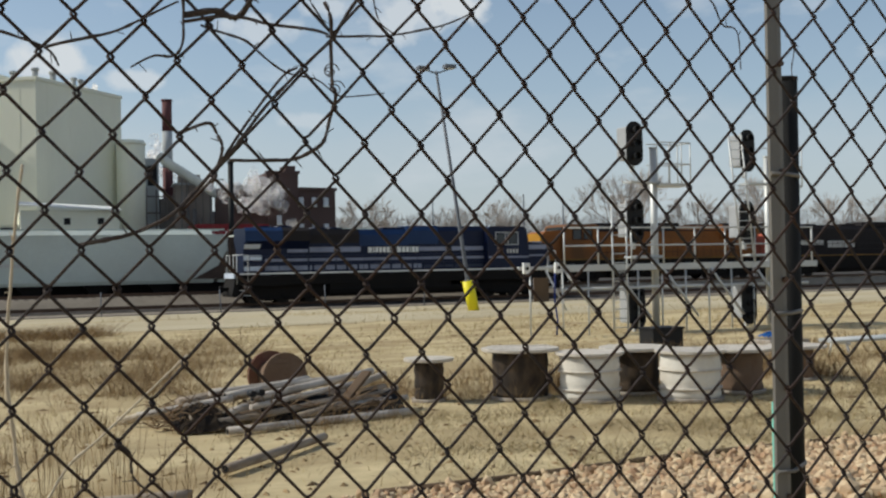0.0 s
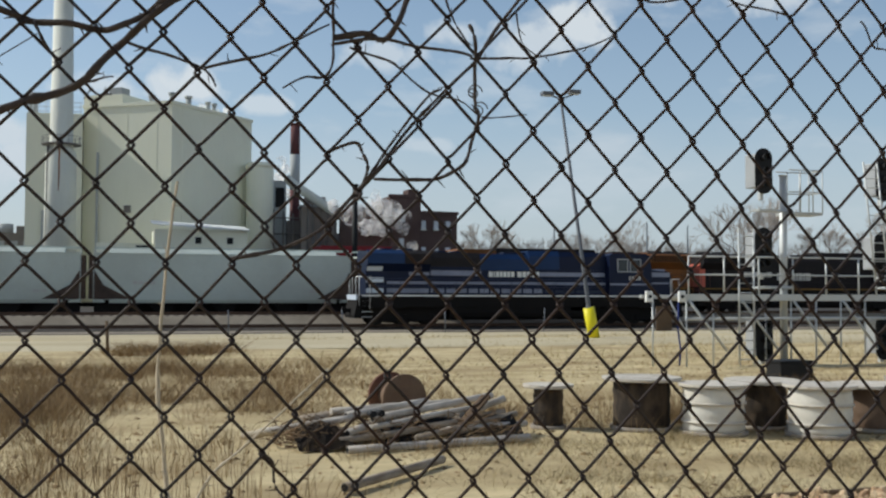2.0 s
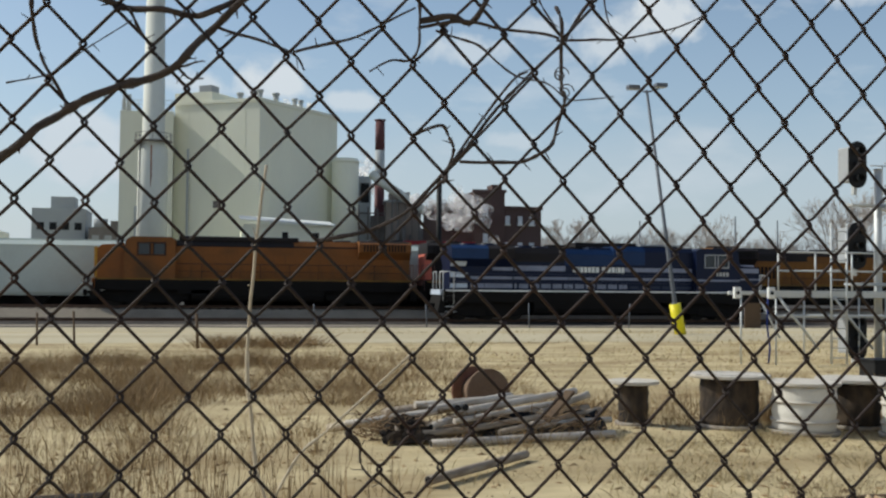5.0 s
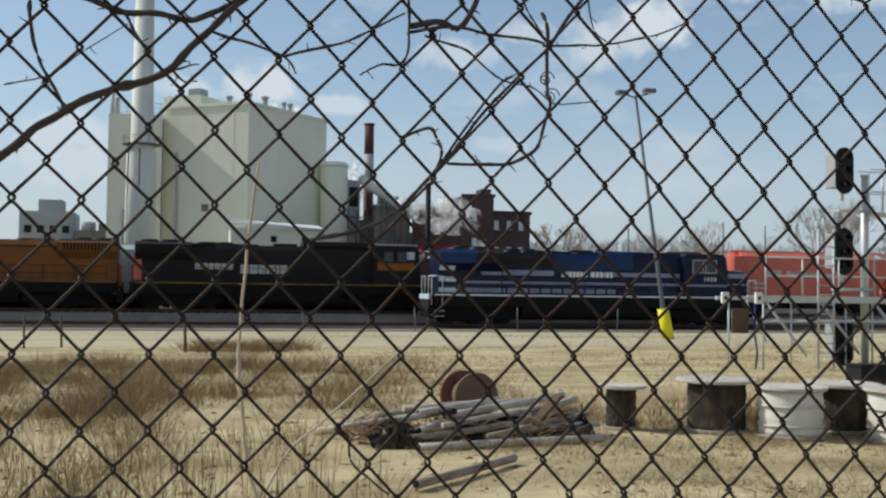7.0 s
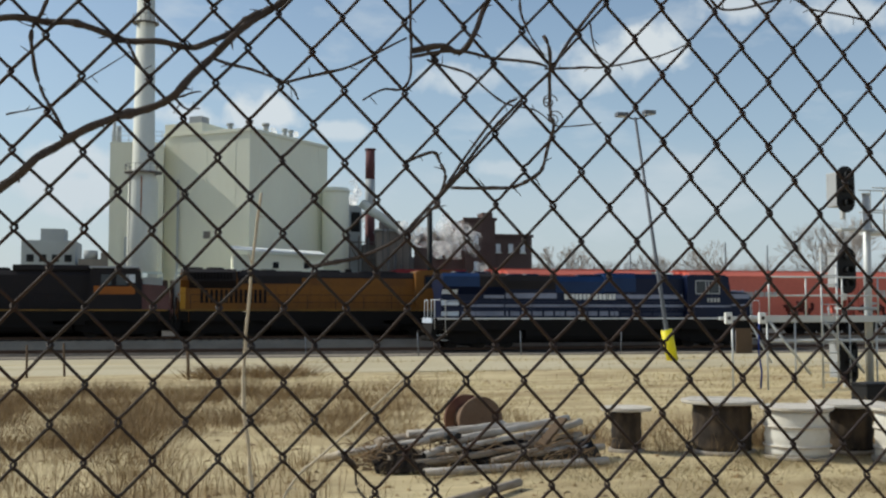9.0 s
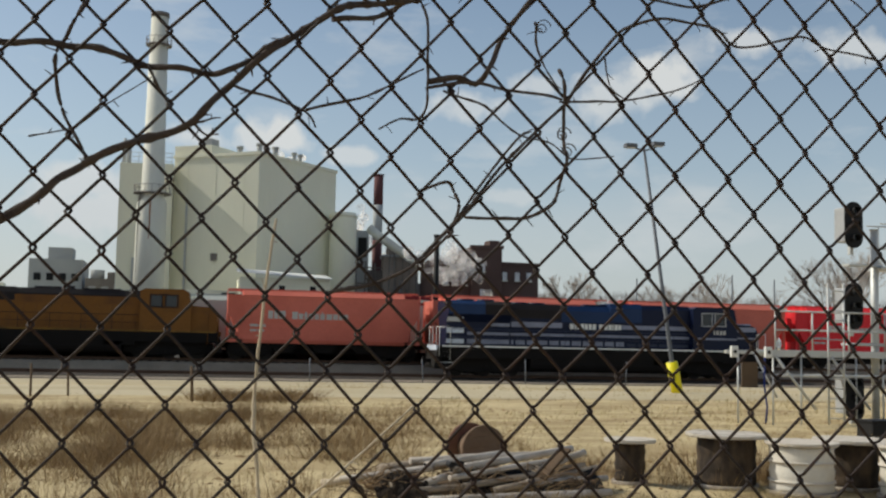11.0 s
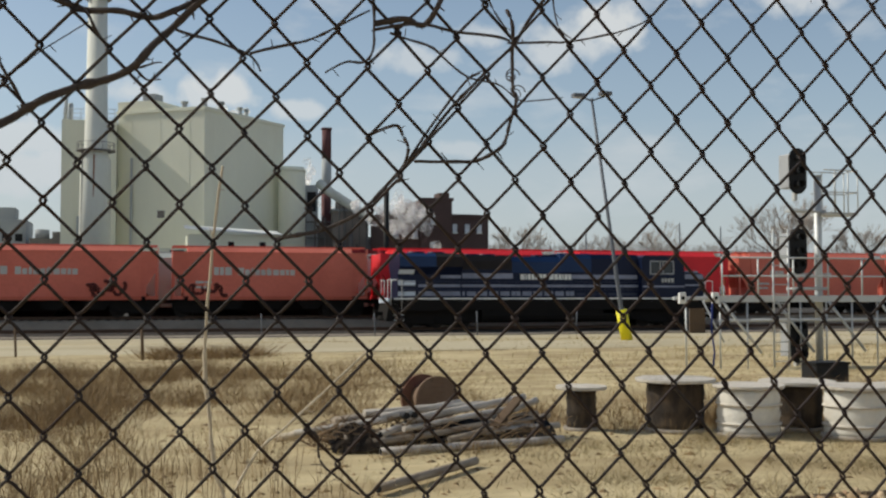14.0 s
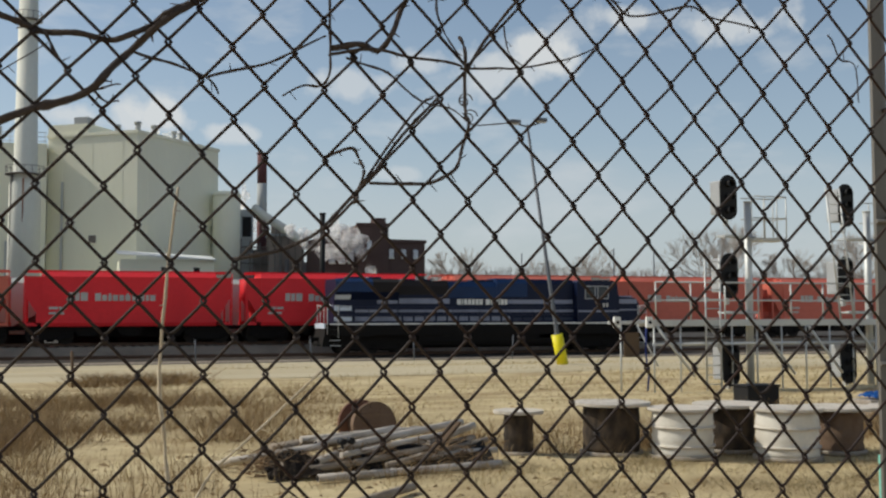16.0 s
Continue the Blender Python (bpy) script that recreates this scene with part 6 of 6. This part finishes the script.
vine("curl", 0.0016, 0.001, [(0.156, 2.255), (0.167, 2.245), (0.171, 2.221), (0.188, 2.203), (0.212, 2.185)])

for cx, cz in ((0.377, 2.630), (0.383, 2.612), (0.352, 2.748)):
    bm = B()
    tube(bm, [(cx + (0.008 - 0.00022 * k) * math.cos(k * 0.5), FY - 0.012 + 0.0006 * k, cz + (0.008 - 0.00022 * k) * math.sin(k * 0.5)) for k in range(30)], 0.0007, 6)
    tagged(part("tendril", bm, M_VINE), "thin curled brown vine tendril on the fence", "tendril", "vines on the fence")
vine("stem", 0.0015, 0.0024, [(0.078, 2.537), (0.070, 2.476), (0.065, 2.412), (0.061, 2.362), (0.060, 2.305), (0.066, 2.250), (0.071, 2.200), (0.083, 2.162), (0.09, 2.10), (0.095, 2.0), (0.09, 1.8), (0.1, 0.9)], 1.24, M_STRAW, "pale dry weed stalk standing behind the fence")
vine("straw", 0.0018, 0.0012, [(0.0, 1.0), (0.04, 1.9), (0.075, 2.12), (0.1093, 2.207), (0.147, 2.244), (0.183, 2.2753), (0.2434, 2.3304)], 1.22, M_STRAW, "thin pale dry stalk leaning behind the fence")


# ---- grasses and stones ----
def blades(name, count, area, height, width, material, label, category, density=None, lean=0.35, seed=1):
    rnd = np.random.RandomState(seed)
    vs, fs = [], []
    x0, x1, y0, y1 = area
    made = 0
    while made < count:
        x, y = rnd.uniform(x0, x1), rnd.uniform(y0, y1)
        if density and rnd.rand() > density(x, y):
            count -= 0.35
            continue
        z = lie(x, y) - 0.01
        h = height[0] + (height[1] - height[0]) * rnd.rand() ** 1.6
        a = rnd.uniform(0, math.tau)
        dx, dy = rnd.normal(0, lean) * h, rnd.normal(0, lean) * h
        wx, wy = math.cos(a) * width, math.sin(a) * width
        n = len(vs)
        vs += [(x - wx, y - wy, z), (x + wx, y + wy, z), (x + dx * 0.4 + wx * 0.7, y + dy * 0.4 + wy * 0.7, z + h * 0.6), (x + dx * 0.4 - wx * 0.7, y + dy * 0.4 - wy * 0.7, z + h * 0.6), (x + dx, y + dy, z + h)]
        fs += [(n, n + 1, n + 2, n + 3), (n + 3, n + 2, n + 4)]
        made += 1
    tagged(part(name, mesh_of(name, vs, fs, material)), label, category, kind="stuff")


def tufts(name, clumps, each, area, height, width, material, label, category, density, spread=0.22, lean=0.4, seed=1):
    """Weeds in clumps: many thin stalks that fan out of one root."""
    rnd = np.random.RandomState(seed)
    vs, fs = [], []
    x0, x1, y0, y1 = area
    made = tries = 0
    while made < clumps and tries < clumps * 12:
        tries += 1
        cx, cy = rnd.uniform(x0, x1), rnd.uniform(y0, y1)
        if rnd.rand() > density(cx, cy):
            continue
        made += 1
        big = rnd.uniform(0.6, 1.25)
        z = lie(cx, cy) - 0.02
        for k in range(int(each * big)):
            ox, oy = rnd.normal(0, spread * big), rnd.normal(0, spread * big)
            h = (height[0] + (height[1] - height[0]) * rnd.rand()) * big
            a = rnd.uniform(0, math.tau)
            dx, dy = (ox * 0.8 + rnd.normal(0, lean) * h * 0.6), (oy * 0.8 + rnd.normal(0, lean) * h * 0.6)
            wx, wy = math.cos(a) * width, math.sin(a) * width
            x, y, n = cx + ox, cy + oy, len(vs)
            vs += [(x - wx, y - wy, z), (x + wx, y + wy, z), (x + dx * 0.5 + wx * 0.8, y + dy * 0.5 + wy * 0.8, z + h * 0.62), (x + dx * 0.5 - wx * 0.8, y + dy * 0.5 - wy * 0.8, z + h * 0.62), (x + dx, y + dy, z + h)]
            fs += [(n, n + 1, n + 2, n + 3), (n + 3, n + 2, n + 4)]
    tagged(part(name, mesh_of(name, vs, fs, material)), label, category, kind="stuff")


def patchy(x, y, f=0.35, lo=0.0):
    return max(lo, min(1.0, 0.45 + 1.5 * noise.noise(Vector((x * f, y * f, 7)))))


blades("short_grass", 34000, (-9, 30, 9.5, 36), (0.04, 0.17), 0.006, M_GRASS, "short dry straw-coloured grass over the yard", "grass", lambda x, y: patchy(x, y, 0.5, 0.08) * (1 if x < 0 or y > 19 or x > 5 else 0.45), 0.5, 1)
tufts("tall_weeds", 1500, 40, (-13, 8.5, 20.5, 34.5), (0.08, 0.6), 0.004, M_WEED, "tall dead brown weeds in the yard", "weeds", lambda x, y: patchy(x, y, 0.5, 0.03) ** 1.3 * (1 if x < -1 else 0.62 if x < 2.5 else max(0, (8.5 - x) / 9)), 0.26, 0.75, 2)
tufts("near_weeds", 190, 18, (-6, 2.4, 9.5, 19.5), (0.15, 0.6), 0.0036, M_WEED, "thin dead weeds near the fence", "weeds", lambda x, y: patchy(x, y, 0.55) ** 2.5 * (1.2 if x < -0.3 else 0.35), 0.14, 0.3, 3)
tufts("upright_stems", 110, 7, (-4.5, 2.4, 9.6, 15.0), (0.4, 0.95), 0.004, M_WEED, "tall upright dead weed stems near the fence", "weeds", lambda x, y: patchy(x, y, 0.7), 0.08, 0.09, 14)
tufts("reel_weeds", 300, 30, (6.6, 17, 17.0, 20.5), (0.1, 0.5), 0.004, M_WEED, "dead weeds grown up round the cable reels", "weeds", lambda x, y: patchy(x, y, 0.9), 0.16, 0.4, 4)
tufts("scrap_weeds", 300, 26, (13.6, 27, 14.5, 25), (0.08, 0.45), 0.005, M_WEED, "dead brown weeds among the yard scrap", "weeds", lambda x, y: patchy(x, y, 0.6, 0.1), 0.25, 0.5, 21)
tufts("corner_weeds", 170, 26, (-6, -0.2, 9.8, 20), (0.1, 0.5), 0.004, M_WEED, "brown dead weed clumps over bare ground", "weeds", lambda x, y: patchy(x, y, 0.75) ** 2, 0.2, 0.9, 23)
tufts("low_weeds", 1500, 20, (3, 18, 10.9, 17.2), (0.03, 0.15), 0.004, M_OLIVE, "low dead weeds scattered over bare ground", "weeds", lambda x, y: patchy(x, y, 0.8) ** 1.5 * min(1, max(0.15, (x - 4) / 4)), 0.2, 0.5, 15)
tufts("pile_weeds", 40, 22, (1.4, 7.4, 15.3, 18.3), (0.12, 0.4), 0.004, M_WEED, "dead weeds grown through the heap of pipes", "weeds", lambda x, y: patchy(x, y, 1.1), 0.14, 0.35, 5)
tufts("roadside_grass", 75, 40, (0.3, 4.6, 40.5, 45.5), (0.1, 0.45), 0.012, M_WEED, "brown grass clumps beside the road", "grass", lambda x, y: 1, 0.4, 0.4, 6)
blades("far_grass", 12000, (2, 45, 34, 58), (0.05, 0.22), 0.012, M_GRASS, "sparse dry grass before the tracks", "grass", lambda x, y: patchy(x, y, 0.2), 0.4, 7)


def stones():
    """Coarse crushed stone on the bank along the fence."""
    rnd = random.Random(12)
    ico = [Vector(v) for v in ((0, 0, 1), (0.89, 0, 0.45), (0.28, 0.85, 0.45), (-0.72, 0.53, 0.45), (-0.72, -0.53, 0.45), (0.28, -0.85, 0.45), (0.72, 0.53, -0.45), (-0.28, 0.85, -0.45), (-0.89, 0, -0.45), (-0.28, -0.85, -0.45), (0.72, -0.53, -0.45), (0, 0, -1))]
    tri = ((0, 1, 2), (0, 2, 3), (0, 3, 4), (0, 4, 5), (0, 5, 1), (1, 6, 2), (2, 7, 3), (3, 8, 4), (4, 9, 5), (5, 10, 1), (6, 7, 2), (7, 8, 3), (8, 9, 4), (9, 10, 5), (10, 6, 1), (11, 7, 6), (11, 8, 7), (11, 9, 8), (11, 10, 9), (11, 6, 10))
    vs, fs = [], []
    k = 0
    while k < 13000:
        x, y = rnd.uniform(2.0, 14), rnd.uniform(5.2, 11.2)
        edge = 10.6 + 0.03 * (x - 3.4) + 0.2 * noise.noise(Vector((x * 0.8, 0, 0)))
        if y > edge + rnd.expovariate(4) * 0.5 or x < 1.2 + (y - 5.5) * 0.45:
            k += 0.2
            continue
        s = rnd.uniform(0.032, 0.085)
        m = Matrix.Translation((x, y, lie(x, y) + s * 0.3 + rnd.uniform(0, 0.05))) @ Euler((rnd.uniform(0, 6), rnd.uniform(0, 6), rnd.uniform(0, 6))).to_matrix().to_4x4() @ Matrix.Diagonal((s, s * rnd.uniform(0.6, 0.95), s * rnd.uniform(0.45, 0.75), 1))
        n = len(vs)
        vs += [tuple(m @ (v * rnd.uniform(0.8, 1.15))) for v in ico]
        fs += [tuple(n + i for i in t) for t in tri]
        k += 1
    tagged(part("bank_stones", mesh_of("bank_stones", vs, fs, M_STONE)), "coarse tan and pink crushed stone along the fence", "stones", kind="stuff")


stones()


def edging():
    """A low dark bar along the far edge of the stones."""
    g = base("edging_timber", pose(0, 0, 0), "low dark bar along the far edge of the bank stones", "timber")
    pts = [(x, 11.12 + 0.06 * math.sin(x * 0.9), lie(x, 11.12) + 0.015) for x in (4.0, 5.2, 6.4, 7.6, 8.8, 10.2, 11.8)]
    part("timber", tube(B(), pts, 0.045, 8), M_BOARD, g)


edging()


def litter():
    """Clods, twigs and scraps strewn over the yard."""
    rnd = random.Random(31)
    vs, fs = [], []
    for k in range(5200):
        x, y = rnd.uniform(-8, 26), 9.5 + 28 * rnd.random() ** 1.4
        if rnd.random() > 0.35 + patchy(x, y, 0.45):
            continue
        s = rnd.uniform(0.015, 0.06)
        a, l = rnd.uniform(0, math.tau), rnd.uniform(1.0, 3.2)
        ux, uy = math.cos(a) * s * l, math.sin(a) * s * l
        z, n = lie(x, y), len(vs)
        vs += [(x - ux, y - uy, z - 0.01), (x - uy / l, y + ux / l, z - 0.01), (x + ux, y + uy, z - 0.01), (x + uy / l, y - ux / l, z - 0.01), (x, y, z + s * rnd.uniform(0.3, 0.9))]
        fs += [(n, n + 1, n + 4), (n + 1, n + 2, n + 4), (n + 2, n + 3, n + 4), (n + 3, n, n + 4)]
    tagged(part("yard_litter", mesh_of("yard_litter", vs, fs, M_WEED)), "small clods and dead plant scraps strewn over the yard", "litter", kind="stuff")


litter()


# ---- what moves ----
def motions():
    times = [0.0, 0.1, *[0.5 * k for k in range(1, 32)], 15.9, 16.0]
    for thing, x, turn in TRAIN:
        walk(thing, [(t, pose(x - SPEED * (t - 12.5), Y_MOVE, RAIL + 0.45, 0, 0, turn)) for t in times])
    for plume, drift in PLUMES:
        at = plume.matrix_basis.translation.copy()
        walk(plume, [(t, pose(at.x - drift * (t - 8) * 0.4, at.y, at.z + drift * (t - 8) * 0.15, 0, 0, 0)) for t in times])


motions()
